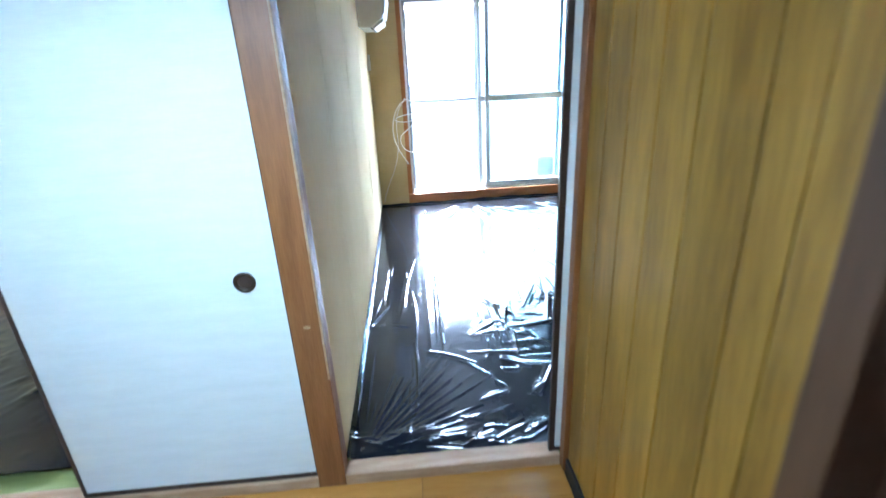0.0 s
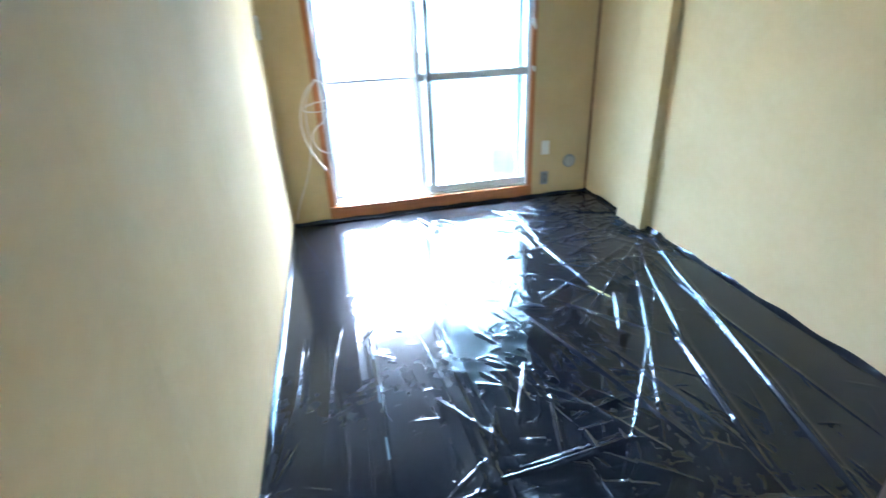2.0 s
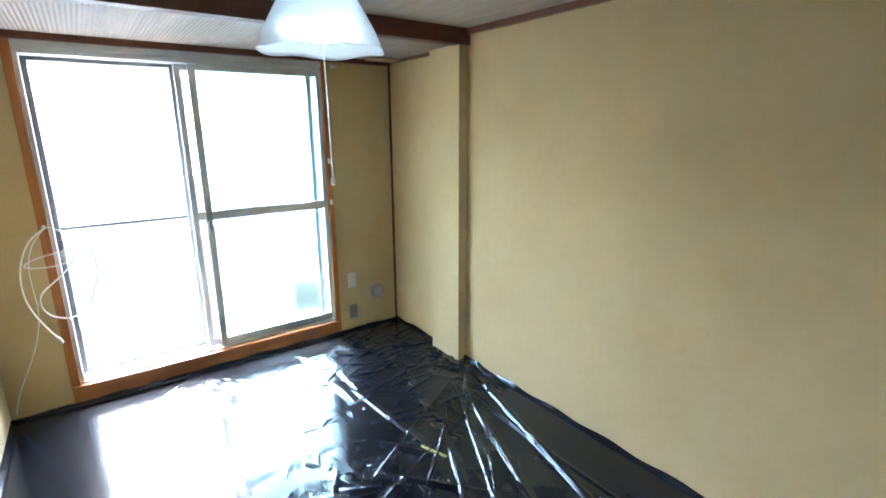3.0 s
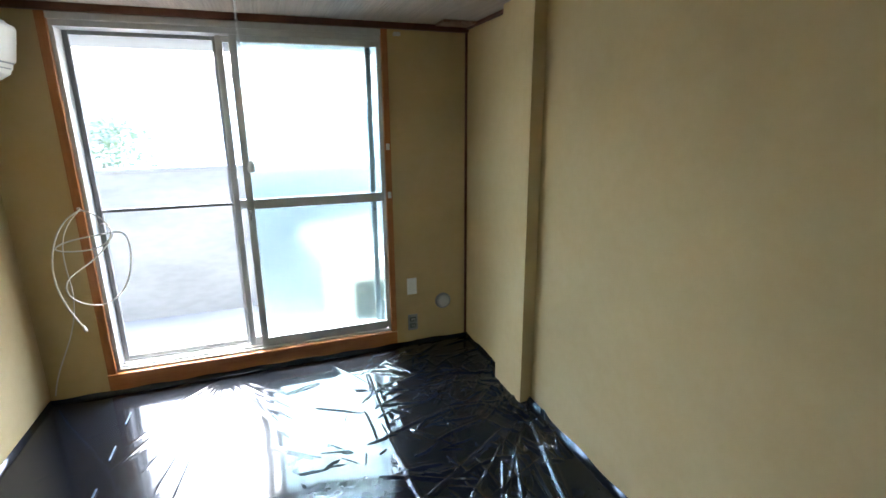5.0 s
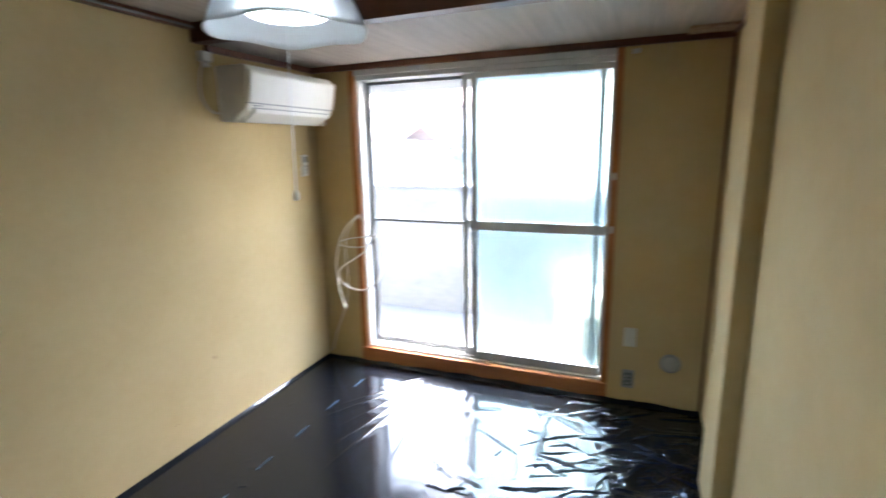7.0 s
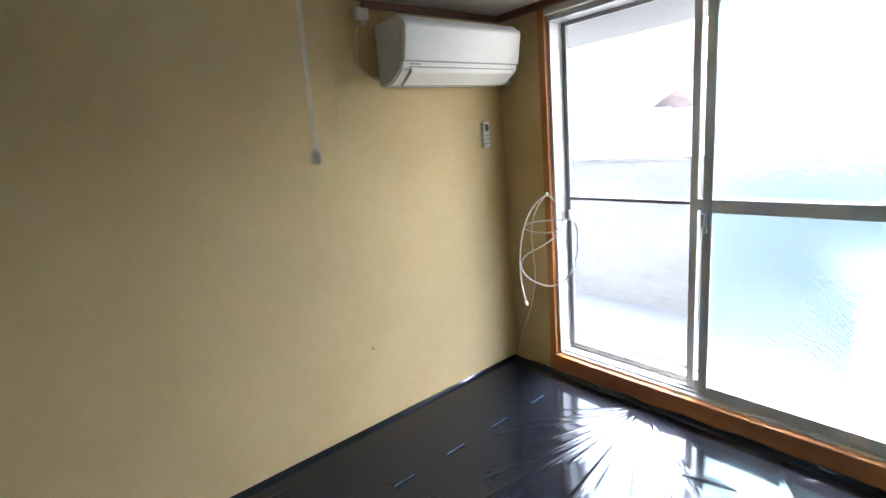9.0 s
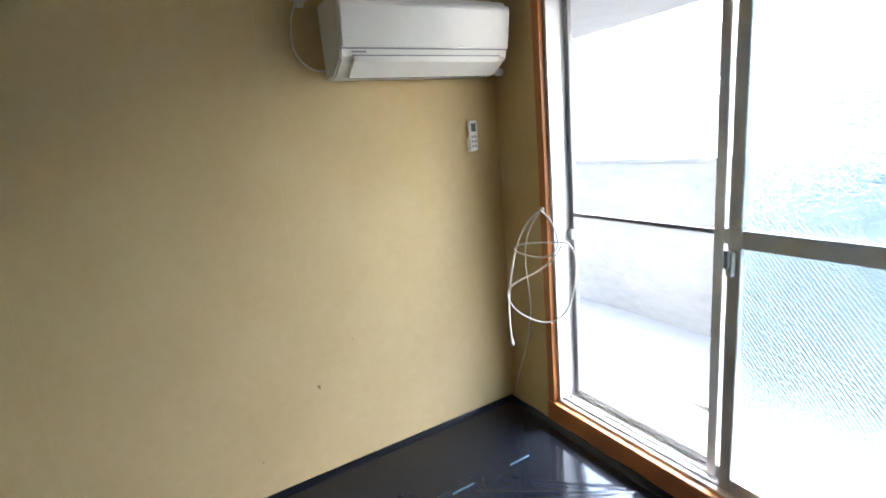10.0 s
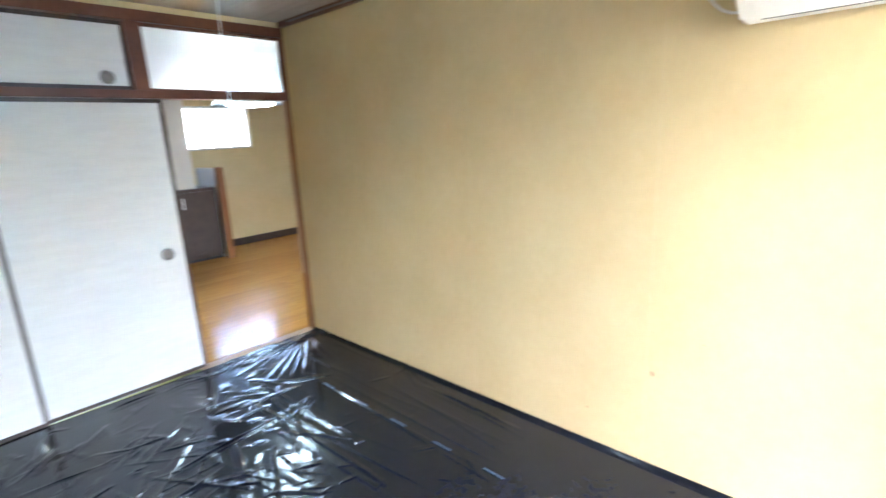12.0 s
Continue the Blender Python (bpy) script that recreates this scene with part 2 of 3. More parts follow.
def setting(ob, label, category):
    return tagged(ob, label, category, kind="structure")


# plan: tatami room x 0..RX, y 0..WY; kitchen south of the sliding-door line
RX, WY, CZ, CZ2, DY = 2.59, 3.5, 2.225, 2.135, -0.22
X0, X1, KY = -3.6, 2.75, -4.0

# ---- the large structure ----
setting(boxes("wall_west", [(-0.13, 0, -0.14, WY + 0.15, -0.1, 2.4)], PAPER), "beige woven wallpaper wall beside the window", "wall")
setting(boxes("wall_east", [(RX, RX + 0.15, -0.25, WY + 0.15, -0.1, 2.4)], PAPER), "beige woven wallpaper wall", "wall")
WX0, WX1, WZ0, WZ1 = 0.30, 2.062, 0.0, 2.10
setting(boxes("wall_north", [(0, WX0, WY, WY + 0.15, -0.1, 2.4), (WX1, RX, WY, WY + 0.15, -0.1, 2.4), (WX0, WX1, WY, WY + 0.15, WZ1, 2.4), (WX0, WX1, WY, WY + 0.15, -0.1, 0.0)], PAPER), "beige wallpaper wall around the tall window", "wall")
pil = box("pillar", 2.52, RX, 2.525, 2.845, 0, CZ2, PAPER, bevel=0.004)
setting(pil, "boxed-out pillar covered in beige wallpaper", "pillar")
setting(boxes("floor", [(-0.1, RX + 0.1, -0.21, WY + 0.12, -0.08, -0.012)], TATAMI), "green tatami floor under black plastic sheeting", "floor")
setting(boxes("ceiling_main", [(-0.1, RX + 0.1, -0.3, 2.55, CZ, CZ + 0.15)], CEIL), "brownish ribbed ceiling boards", "ceiling")
setting(boxes("ceiling_window_bay", [(-0.1, RX + 0.1, 2.55, WY + 0.1, CZ2, CZ2 + 0.24)], CEIL), "lower striped ceiling boards beside the window", "ceiling")
setting(box("beam_ceiling", 0, RX, 2.502, 2.58, 2.131, 2.26, TRIM), "dark brown wooden ceiling beam", "beam")
for nm, x0, x1, y0, y1, z0, z1 in (("trim_west", 0, 0.03, -0.14, 2.5, 2.19, 2.224), ("trim_east", RX - 0.03, RX, -0.14, 2.5, 2.19, 2.224),
                                   ("trim_west_bay", 0, 0.025, 2.582, WY - 0.03, 2.10, 2.134), ("trim_east_bay", RX - 0.022, RX, 2.848, WY - 0.03, 2.115, 2.134),
                                   ("trim_north", 0, RX, WY - 0.03, WY, 2.098, 2.134), ("trim_corner", RX - 0.014, RX, WY - 0.014, WY, 0.0, 2.098)):
    setting(box(nm, x0, x1, y0, y1, z0, z1, TRIM, bevel=0.002), "dark brown wooden trim strip", "trim")

# kitchen and the next room
setting(boxes("wall_south", [(X0, -1.62, KY - 0.15, KY, -0.1, 2.5), (-0.57, X1, KY - 0.15, KY, -0.1, 2.5), (-1.62, -0.57, KY - 0.15, KY, -0.1, 1.36), (-1.62, -0.57, KY - 0.15, KY, 1.95, 2.5)], PAPER_K), "yellowish kitchen wall with a small window", "wall")
setting(boxes("wall_kitchen_west", [(X0 - 0.15, X0, KY - 0.15, 3.65, -0.1, 2.5)], PAPER_K), "yellowish plain kitchen wall", "wall")
setting(boxes("wall_kitchen_east", [(1.02, 1.15, KY, -2.05, -0.1, 2.5), (1.02, 1.15, -2.05, -1.18, 2.02, 2.5)], PAPER_K), "yellowish plain kitchen wall", "wall")
setting(boxes("wall_closet_back", [(1.02, RX + 0.15, -1.2, -1.08, -0.1, 2.5)], PAPER_K), "plain wall behind the closet", "wall")
setting(boxes("ceiling_kitchen", [(X0 - 0.1, 1.2, KY - 0.1, -0.2, 2.3, 2.45)], CEIL), "brown kitchen ceiling boards", "ceiling")
setting(boxes("ceiling_next_room", [(X0 - 0.1, -0.1, -0.2, 3.65, 2.3, 2.45)], CEIL), "brown ceiling boards of the next room", "ceiling")
setting(boxes("floor_next_room", [(X0, -0.13, -0.19, 3.6, -0.08, -0.012)], TATAMI), "green tatami floor of the next room", "floor")
setting(boxes("wall_next_room", [(X0, -2.4, 3.5, 3.65, -0.1, 2.4), (-0.75, -0.13, 3.5, 3.65, -0.1, 2.4), (-2.4, -0.75, 3.5, 3.65, -0.1, 0.12), (-2.4, -0.75, 3.5, 3.65, 2.05, 2.4)], PAPER), "beige wallpaper wall of the next room with its window opening", "wall")
setting(boxes("upper_wall", [(X0, -0.14, -0.16, -0.02, 1.76, 2.4), (-0.14, RX, -0.24, -0.15, 2.19, 2.4)], PAPER_K), "plain wall over the sliding doors", "wall")
kf = setting(boxes("floor_kitchen", [(X0, 1.05, KY, -0.2, -0.12, -0.052)], GROOVE), "honey-coloured wooden kitchen floor", "floor")

# sills, posts and lintel of the sliding-door line
post = box("post_doorway", -0.102, 0.004, DY - 0.01, -0.141, -0.05, 2.3, POST, bevel=0.006)
setting(post, "brown wooden door post with worn pale edge", "post")
box("worn_edge", -0.003, 0.0055, DY - 0.0115, DY + 0.03, 0.45, 1.72, THRESH, post, bevel=0.004, label="pale worn edge of the post")
bm = bmesh.new()
bmesh.ops.create_icosphere(bm, subdivisions=2, radius=1, matrix=Matrix.LocRotScale((-0.045, DY - 0.009, 0.668), None, (0.016, 0.002, 0.008)))
part("scuff_mark", bm, THRESH, post, "pale scuff on the post")
setting(box("threshold", 0.004, 0.855, DY - 0.01, -0.15, -0.05, 0.0, THRESH, bevel=0.004), "worn pale wooden door sill", "threshold")
setting(box("threshold_next_room", X0, -0.102, DY - 0.01, -0.155, -0.05, -0.004, THRESH, bevel=0.004), "worn wooden door sill of the next room", "threshold")
setting(box("lintel", 0.0, RX, -0.225, -0.14, 1.72, 1.765, TRIM), "dark brown wooden lintel over the sliding doors", "trim")
setting(box("lintel_next_room", X0, -0.102, -0.225, -0.005, 1.72, 1.765, TRIM), "dark brown lintel over the sliding doors", "trim")
setting(box("lintel_top", 0.0, RX, -0.22, -0.14, 2.13, 2.19, TRIM), "dark brown top rail over the transom", "trim")
setting(box("post_transom", 0.885, 0.955, -0.22, -0.14, 1.765, 2.13, TRIM), "dark brown post between transom and cupboard", "trim")
tr = setting(empty("window_transom", (0.44, -0.18, 1.765)), "frosted glass transom above the doorway", "window")
pane = box("pane", 0.02, 0.87, -0.185, -0.179, 1.775, 2.115, FROST2, tr, bevel=0)
for x0, x1, z0, z1 in ((0.0, 0.885, 1.765, 1.778), (0.0, 0.885, 2.112, 2.13), (0.0, 0.02, 1.778, 2.112), (0.865, 0.885, 1.778, 2.112)):
    box("frame", x0, x1, -0.20, -0.165, z0, z1, TRIM, tr, bevel=0.001)


# ---- sliding paper doors ----
def sliding_door(name, x0, x1, y0, z0, z1, label, pulls, stile=0.022, metal=None):
    """A paper door with a lacquered frame; pulls: rows (x, z) of the round finger pulls."""
    d = tagged(empty(name, ((x0 + x1) / 2, y0, z0)), label, "sliding door")
    t = 0.022
    box("paper", x0 + stile * 0.8, x1 - stile * 0.8, y0 - t * 0.4, y0 + t * 0.4, z0 + 0.02, z1 - 0.02, FUSUMA, d, bevel=0)
    box("stile", x0, x0 + stile, y0 - t / 2, y0 + t / 2, z0, z1, LACQUER, d, bevel=0.003)
    box("stile", x1 - stile, x1, y0 - t / 2, y0 + t / 2, z0, z1, LACQUER, d, bevel=0.003)
    box("rail", x0 + stile, x1 - stile, y0 - t / 2 + 0.001, y0 + t / 2 - 0.001, z0, z0 + 0.022, LACQUER, d, bevel=0.002)
    box("rail", x0 + stile, x1 - stile, y0 - t / 2 + 0.001, y0 + t / 2 - 0.001, z1 - 0.022, z1, LACQUER, d, bevel=0.002)
    for px, pz in pulls:
        for s in (-1, 1):
            p = lathe("finger_pull", [(0.036, 0.0), (0.036, 0.0035), (0.031, 0.0055), (0.026, 0.004), (0.024, 0.001)], (px, y0 + s * t * 0.4, pz), (0, s, 0), metal or BRASS, d, 28, "round metal finger pull")
            lathe("pull_dish", [(0.024, 0.0), (0.02, 0.0022), (0.006, 0.003)], (px, y0 + s * t * 0.4, pz), (0, s, 0), metal or LACQUER, p, 24)
    return d


sliding_door("sliding_door", -0.985, -0.092, -0.206, -0.003, 1.72, "white paper sliding door with dark frame, kitchen side", [(-0.222, 0.845)], 0.016)
sliding_door("sliding_door", 0.815, 1.70, -0.197, 0.002, 1.72, "cream paper sliding door, pushed open", [(0.93, 0.80)], metal=PEWTER)
sliding_door("sliding_door", 1.665, RX, -0.168, 0.006, 1.72, "cream paper sliding door, closed", [(2.48, 0.79)], metal=PEWTER)
sliding_door("cupboard_door", 0.957, 1.80, -0.19, 1.766, 2.128, "small cream cupboard door above the lintel", [(1.07, 1.83)], 0.012, PEWTER)
sliding_door("cupboard_door", 1.77, RX, -0.16, 1.766, 2.128, "small cream cupboard door above the lintel", [(2.48, 1.80)], 0.012, PEWTER)

# ---- varnished plank wall of the kitchen ----
pw = setting(boxes("wall_plank", [(0.888, 1.02, -1.18, -0.222, -0.1, 2.5)], GROOVE), "glossy yellow-brown vertical plank wall", "wall")
setting(box("post_plank_wall", 0.857, 0.886, -0.262, -0.213, -0.05, 2.3, POST, bevel=0.004), "brown wooden corner post", "post")
setting(box("baseboard_plank_wall", 0.864, 0.8755, -1.18, -0.27, -0.05, 0.02, BLACKP, bevel=0.002), "black rubber baseboard", "baseboard")
edges = [-0.264, -0.385, -0.52, -0.66, -0.81, -0.985, -1.085, -1.18]
for a, b in zip(edges, edges[1:]):
    box("plank", 0.875, 0.889, b + 0.0025, a - 0.0025, -0.05, 2.3, PLANK, pw, bevel=0.0025)
dd = setting(empty("door_closet", (0.94, -1.6, -0.05)), "dark brown wooden door in its frame", "door")
box("frame", 0.85, 1.02, -1.25, -1.183, -0.05, 2.02, BROWN, dd, bevel=0.004)
box("frame", 0.85, 1.02, -2.05, -1.98, -0.05, 2.02, BROWN, dd, bevel=0.004)
box("leaf", 0.93, 0.965, -1.98, -1.25, -0.045, 2.0, BROWN, dd, bevel=0.003)
hd = lathe("door_knob", [(0.012, 0), (0.012, 0.03), (0.028, 0.038), (0.03, 0.055), (0.018, 0.066)], (0.93, -1.9, 0.95), (-1, 0, 0), BRASS, dd, 24)

# ---- tall window ----
win = setting(empty("window_1", (1.18, WY, 0.0)), "tall aluminium sliding window in a wooden frame", "window")
box("window_frame", WX0, WX0 + 0.044, WY - 0.012, WY + 0.07, 0.118, 2.096, FRAMEWOOD, win, label="orange-brown varnished jamb")
box("window_frame", WX1 - 0.04, WX1, WY - 0.012, WY + 0.07, 0.118, 2.096, FRAMEWOOD, win, label="orange-brown varnished jamb")
box("window_frame", WX0 + 0.044, WX1 - 0.04, WY - 0.012, WY + 0.07, 2.062, 2.096, ALU, win, label="grey aluminium window head")
box("window_sill", WX0, WX1, WY - 0.02, WY + 0.07, 0.0, 0.118, SILLWOOD, win, bevel=0.005, label="orange-brown wooden sill board")
AX0, AX1, AZ0, AZ1 = WX0 + 0.044, WX1 - 0.04, 0.118, 2.062
box("track", AX0, AX1, WY + 0.012, WY + 0.15, AZ0, AZ0 + 0.014, ALU, win, bevel=0.002)
for yy in (0.035, 0.075, 0.125):
    box("rail_ridge", AX0 + 0.02, AX1 - 0.02, WY + yy - 0.003, WY + yy + 0.003, AZ0 + 0.0145, AZ0 + 0.026, ALU, win, bevel=0.001)
box("track", AX0, AX1, WY + 0.012, WY + 0.15, AZ1 - 0.03, AZ1, ALU, win, bevel=0.002)
box("side_channel", AX0, AX0 + 0.02, WY + 0.012, WY + 0.15, AZ0 + 0.0145, AZ1 - 0.031, ALU, win, bevel=0.002)
box("side_channel", AX1 - 0.008, AX1, WY + 0.012, WY + 0.15, AZ0 + 0.0145, AZ1 - 0.031, ALU, win, bevel=0.002)


def sash(x0, x1, y, mid0, mid1, mat, glass, label, st=0.042, top=0.035, bottom=0.05, sr=None):
    sr = sr or st
    z0, z1, h = AZ0 + 0.027, AZ1 - 0.032, 0.013
    s = box("sash", x0, x0 + st, y - h, y + h, z0, z1, mat, win, bevel=0.003, label=label)
    box("stile", x1 - sr, x1, y - h, y + h, z0, z1, mat, s, bevel=0.003)
    box("bottom_rail", x0 + st, x1 - sr, y - h + 0.002, y + h - 0.002, z0, z0 + bottom, mat, s, bevel=0.003)
    box("top_rail", x0 + st, x1 - sr, y - h + 0.002, y + h - 0.002, z1 - top, z1, mat, s, bevel=0.003)
    box("middle_rail", x0 + st, x1 - sr, y - h + 0.002, y + h - 0.002, mid0, mid1, mat, s, bevel=0.003)
    if glass:
        for a, b in ((z0 + bottom - 0.004, mid0 + 0.004), (mid1 - 0.004, z1 - top + 0.004)):
            p = box("pane", x0 + st - 0.004, x1 - sr + 0.004, y - 0.0025, y + 0.0025, a, b, glass, s, bevel=0)
            p.visible_shadow = False
    return s


front = sash(1.165, AX1 - 0.009, WY + 0.035, 1.045, 1.105, ALU, FROST, "aluminium sash with figured frosted glass", sr=0.014)
rear = sash(1.093, 1.97, WY + 0.075, 1.045, 1.100, ALU, GLASS, "aluminium sash slid behind the other", st=0.036)
sash(AX0 + 0.021, 1.10, WY + 0.125, 1.062, 1.08, ALUDARK, None, "grey aluminium insect-screen frame", st=0.026, top=0.022, bottom=0.024)
lk = box("sash_lock", 1.172, 1.192, WY - 0.002, WY + 0.0215, 0.955, 1.035, ALU, win, bevel=0.003, label="crescent sash lock")
box("lock_lever", 1.176, 1.188, WY - 0.022, WY - 0.002, 0.985, 1.045, ALUDARK, lk, bevel=0.003)
box("screen_knob", AX0 + 0.03, AX0 + 0.052, WY + 0.09, WY + 0.111, 0.955, 1.005, ALUDARK, win, bevel=0.004)
box("sash_catch", 1.945, 1.962, WY + 0.045, WY + 0.06, 0.985, 1.0, ALUDARK, win, bevel=0.002)

# ---- things on the walls ----
ac = tagged(empty("air_conditioner", (0, 3.04, 1.745)), "white wall-mounted air conditioner with rounded ends", "air conditioner")


def prism(profile, y0, y1, bevel=0.006):
    bm = bmesh.new()
    a = [bm.verts.new((x, y0, z)) for x, z in profile]
    b = [bm.verts.new((x, y1, z)) for x, z in profile]
    n = len(profile)
    for k in range(n):
        bm.faces.new((a[k], a[(k + 1) % n], b[(k + 1) % n], b[k]))
    bm.faces.new(a[::-1]), bm.faces.new(b)
    bmesh.ops.recalc_face_normals(bm, faces=bm.faces)
    if bevel:
        bmesh.ops.bevel(bm, geom=list(bm.edges), offset=bevel, segments=3, affect="EDGES")
    return bm


part("body", prism([(0.0, 1.745), (0.10, 1.745), (0.195, 1.80), (0.205, 1.84), (0.225, 2.0), (0.20, 2.035), (0.0, 2.035)], 2.64, 3.425, 0.008), WHITE, ac)
part("front_panel", prism([(0.20, 1.843), (0.217, 1.838), (0.245, 1.99), (0.238, 2.008), (0.222, 2.006)], 2.645, 3.42, 0.004), WHITE, ac, "glossy white front panel")
part("louver_gap", prism([(0.19, 1.8085), (0.2045, 1.8085), (0.2052, 1.8135), (0.19, 1.8135)], 2.69, 3.38, 0), GREYP, ac, "grey gap above the flap")
part("louver", prism([(0.113, 1.742), (0.122, 1.738), (0.203, 1.788), (0.206, 1.81), (0.196, 1.805)], 2.69, 3.38, 0.003), WHITE, ac, "closed air outlet flap")
part("seam", prism([(0.19, 1.834), (0.2065, 1.8335), (0.2075, 1.8405), (0.19, 1.841)], 2.644, 3.421, 0), GREYP, ac, "dark grey seam")
part("badge", prism([(0.202, 1.8215), (0.2046, 1.8215), (0.2062, 1.8275), (0.203, 1.8275)], 2.685, 2.745, 0), GREYP, ac, "small grey printed mark")
part("vent_slot", prism([(0.10, 1.7395), (0.112, 1.7395), (0.112, 1.7455), (0.10, 1.7455)], 2.70, 3.37, 0), BLACKP, ac)
lathe("drain_stub", [(0.017, 0), (0.017, 0.03), (0.013, 0.034)], (0.10, 3.432, 1.757), (0, 1, 0), WHITE, ac, 20)
tube("power_cord", [(0.02, 2.70, 1.80), (0.012, 2.62, 1.775), (0.012, 2.56, 1.80), (0.012, 2.515, 1.86), (0.012, 2.52, 1.94), (0.012, 2.535, 2.01), (0.02, 2.565, 2.055)], 0.004, CABLE, ac, "white power cord")
so = tagged(empty("wall_socket", (0, 2.57, 2.04)), "white surface socket with plug under the beam", "socket")
box("socket_body", 0, 0.035, 2.535, 2.60, 2.045, 2.097, WHITE, so, bevel=0.006)
box("plug", 0.006, 0.034, 2.55, 2.582, 2.02, 2.044, WHITE, so, bevel=0.005)
tube("conduit", [(0.035, 0.0, 2.205), (0.035, 1.2, 2.203), (0.035, 2.5, 2.20)], 0.006, ALUDARK, None, smooth_path=False)
tagged(bpy.data.objects["conduit"], "thin grey cable conduit along the ceiling trim", "conduit")

rm = tagged(empty("remote_control", (0, 3.33, 1.40)), "white air conditioner remote in a wall holder", "remote control")
box("holder", 0, 0.008, 3.306, 3.356, 1.40, 1.47, WHITE, rm, bevel=0.003)
box("body", 0.008, 0.026, 3.309, 3.353, 1.405, 1.548, WHITE, rm, bevel=0.005)
box("display", 0.0262, 0.0275, 3.317, 3.345, 1.495, 1.535, LCD, rm, bevel=0.0005, label="dark grey display")
for k in range(3):
    for q in range(2):
        box("button", 0.0262, 0.028, 3.316 + q * 0.017, 3.328 + q * 0.017, 1.42 + k * 0.022, 1.432 + k * 0.022, CAPGREY, rm, bevel=0.0006)

so = tagged(empty("wall_outlet", (2.18, WY, 0.164)), "grey double power outlet plate", "outlet")
box("plate", 2.146, 2.216, WY - 0.009, WY, 0.106, 0.224, GREYP, so, bevel=0.004)
for zc in (0.142, 0.188):
    s = box("socket_insert", 2.158, 2.204, WY - 0.012, WY - 0.0085, zc - 0.018, zc + 0.018, LCD, so, bevel=0.002, label="dark socket insert")
    for xc in (2.173, 2.189):
        box("slot", xc - 0.002, xc + 0.002, WY - 0.0128, WY - 0.0118, zc - 0.008, zc + 0.008, WHITE, s, bevel=0)
so = tagged(empty("blank_plate", (2.18, WY, 0.436)), "ivory blank wall plate", "wall plate")
box("plate", 2.145, 2.215, WY - 0.008, WY, 0.377, 0.495, WHITE, so, bevel=0.004)
box("insert", 2.164, 2.196, WY - 0.0105, WY - 0.0078, 0.40, 0.472, WHITE, so, bevel=0.002)
so = tagged(empty("duct_cap", (2.41, WY, 0.299)), "round grey-white plastic duct cap", "vent cap")
lathe("rim", [(0.058, 0), (0.058, 0.008), (0.052, 0.014), (0.046, 0.012)], (2.41, WY, 0.299), (0, -1, 0), GREYP, so, 40)
lathe("cover", [(0.046, 0.002), (0.045, 0.016), (0.03, 0.020), (0.004, 0.021)], (2.41, WY, 0.299), (0, -1, 0), CAPGREY, so, 40)
box("curtain_hook", 2.10, 2.14, WY - 0.035, WY, 2.06, 2.08, ALU, None, bevel=0.004)
tagged(bpy.data.objects["curtain_hook"], "small metal curtain rail bracket", "bracket")
for zc in (1.09, 1.40):
    ob = box("frame_clip", 2.03, 2.05, WY - 0.028, WY - 0.0125, zc - 0.02, zc + 0.02, WHITE, None, bevel=0.003)
    tagged(ob, "white plastic clip on the window jamb", "clip", "clips on the jamb")
hp = tagged(empty("ceiling_hatch", (2.48, 3.38, CZ2)), "pale wooden plate on the ceiling by the corner", "ceiling plate")
box("plate", 2.36, 2.575, 3.30, 3.45, CZ2 - 0.014, CZ2 - 0.0005, PALE, hp, bevel=0.003)

# coiled aerial cable hung on the window jamb
cc = tagged(empty("aerial_cable", (0.325, WY - 0.02, 1.1)), "white coiled aerial cable hanging on the jamb", "cable")
box("cable_clip", 0.318, 0.334, WY - 0.026, WY - 0.0125, 1.10, 1.122, WHITE, cc, bevel=0.003)
yc = WY - 0.04
tube("loop", [(0.338, 3.46, 1.112), (0.259, 3.45, 1.072), (0.2, 3.42, 0.956), (0.179, 3.39, 0.803), (0.21, 3.34, 0.664), (0.273, 3.29, 0.569), (0.315, 3.268, 0.509)], 0.0045, CABLE, cc)
tube("loop", [(0.338, 3.46, 1.112), (0.416, 3.44, 1.088), (0.472, 3.44, 1.015), (0.464, 3.44, 0.945), (0.398, 3.43, 0.897), (0.298, 3.42, 0.892), (0.218, 3.39, 0.909), (0.209, 3.39, 0.932), (0.278, 3.4, 0.96), (0.369, 3.43, 0.97), (0.441, 3.46, 0.973), (0.518, 3.47, 0.986), (0.541, 3.475, 0.895), (0.521, 3.475, 0.75), (0.472, 3.47, 0.634), (0.398, 3.43, 0.576), (0.335, 3.37, 0.596), (0.275, 3.31, 0.654), (0.254, 3.295, 0.725), (0.266, 3.33, 0.777), (0.32, 3.38, 0.807), (0.391, 3.43, 0.858), (0.442, 3.46, 0.918), (0.464, 3.465, 0.967)], 0.0042, CABLE, cc)
tube("tail", [(0.334, 3.47, 1.11), (0.252, 3.45, 1.038), (0.215, 3.44, 0.88), (0.234, 3.46, 0.681), (0.214, 3.47, 0.529), (0.157, 3.48, 0.352), (0.053, 3.485, 0.151), (0.032, 3.485, 0.043)], 0.0032, CABLE, cc)
lathe("connector", [(0.006, 0), (0.009, 0.004), (0.009, 0.02), (0.006, 0.026), (0.006, 0.036)], (0.319, 3.265, 0.491), (-0.35, 0.2, 1), NICKEL, cc, 16, "metal aerial plug")

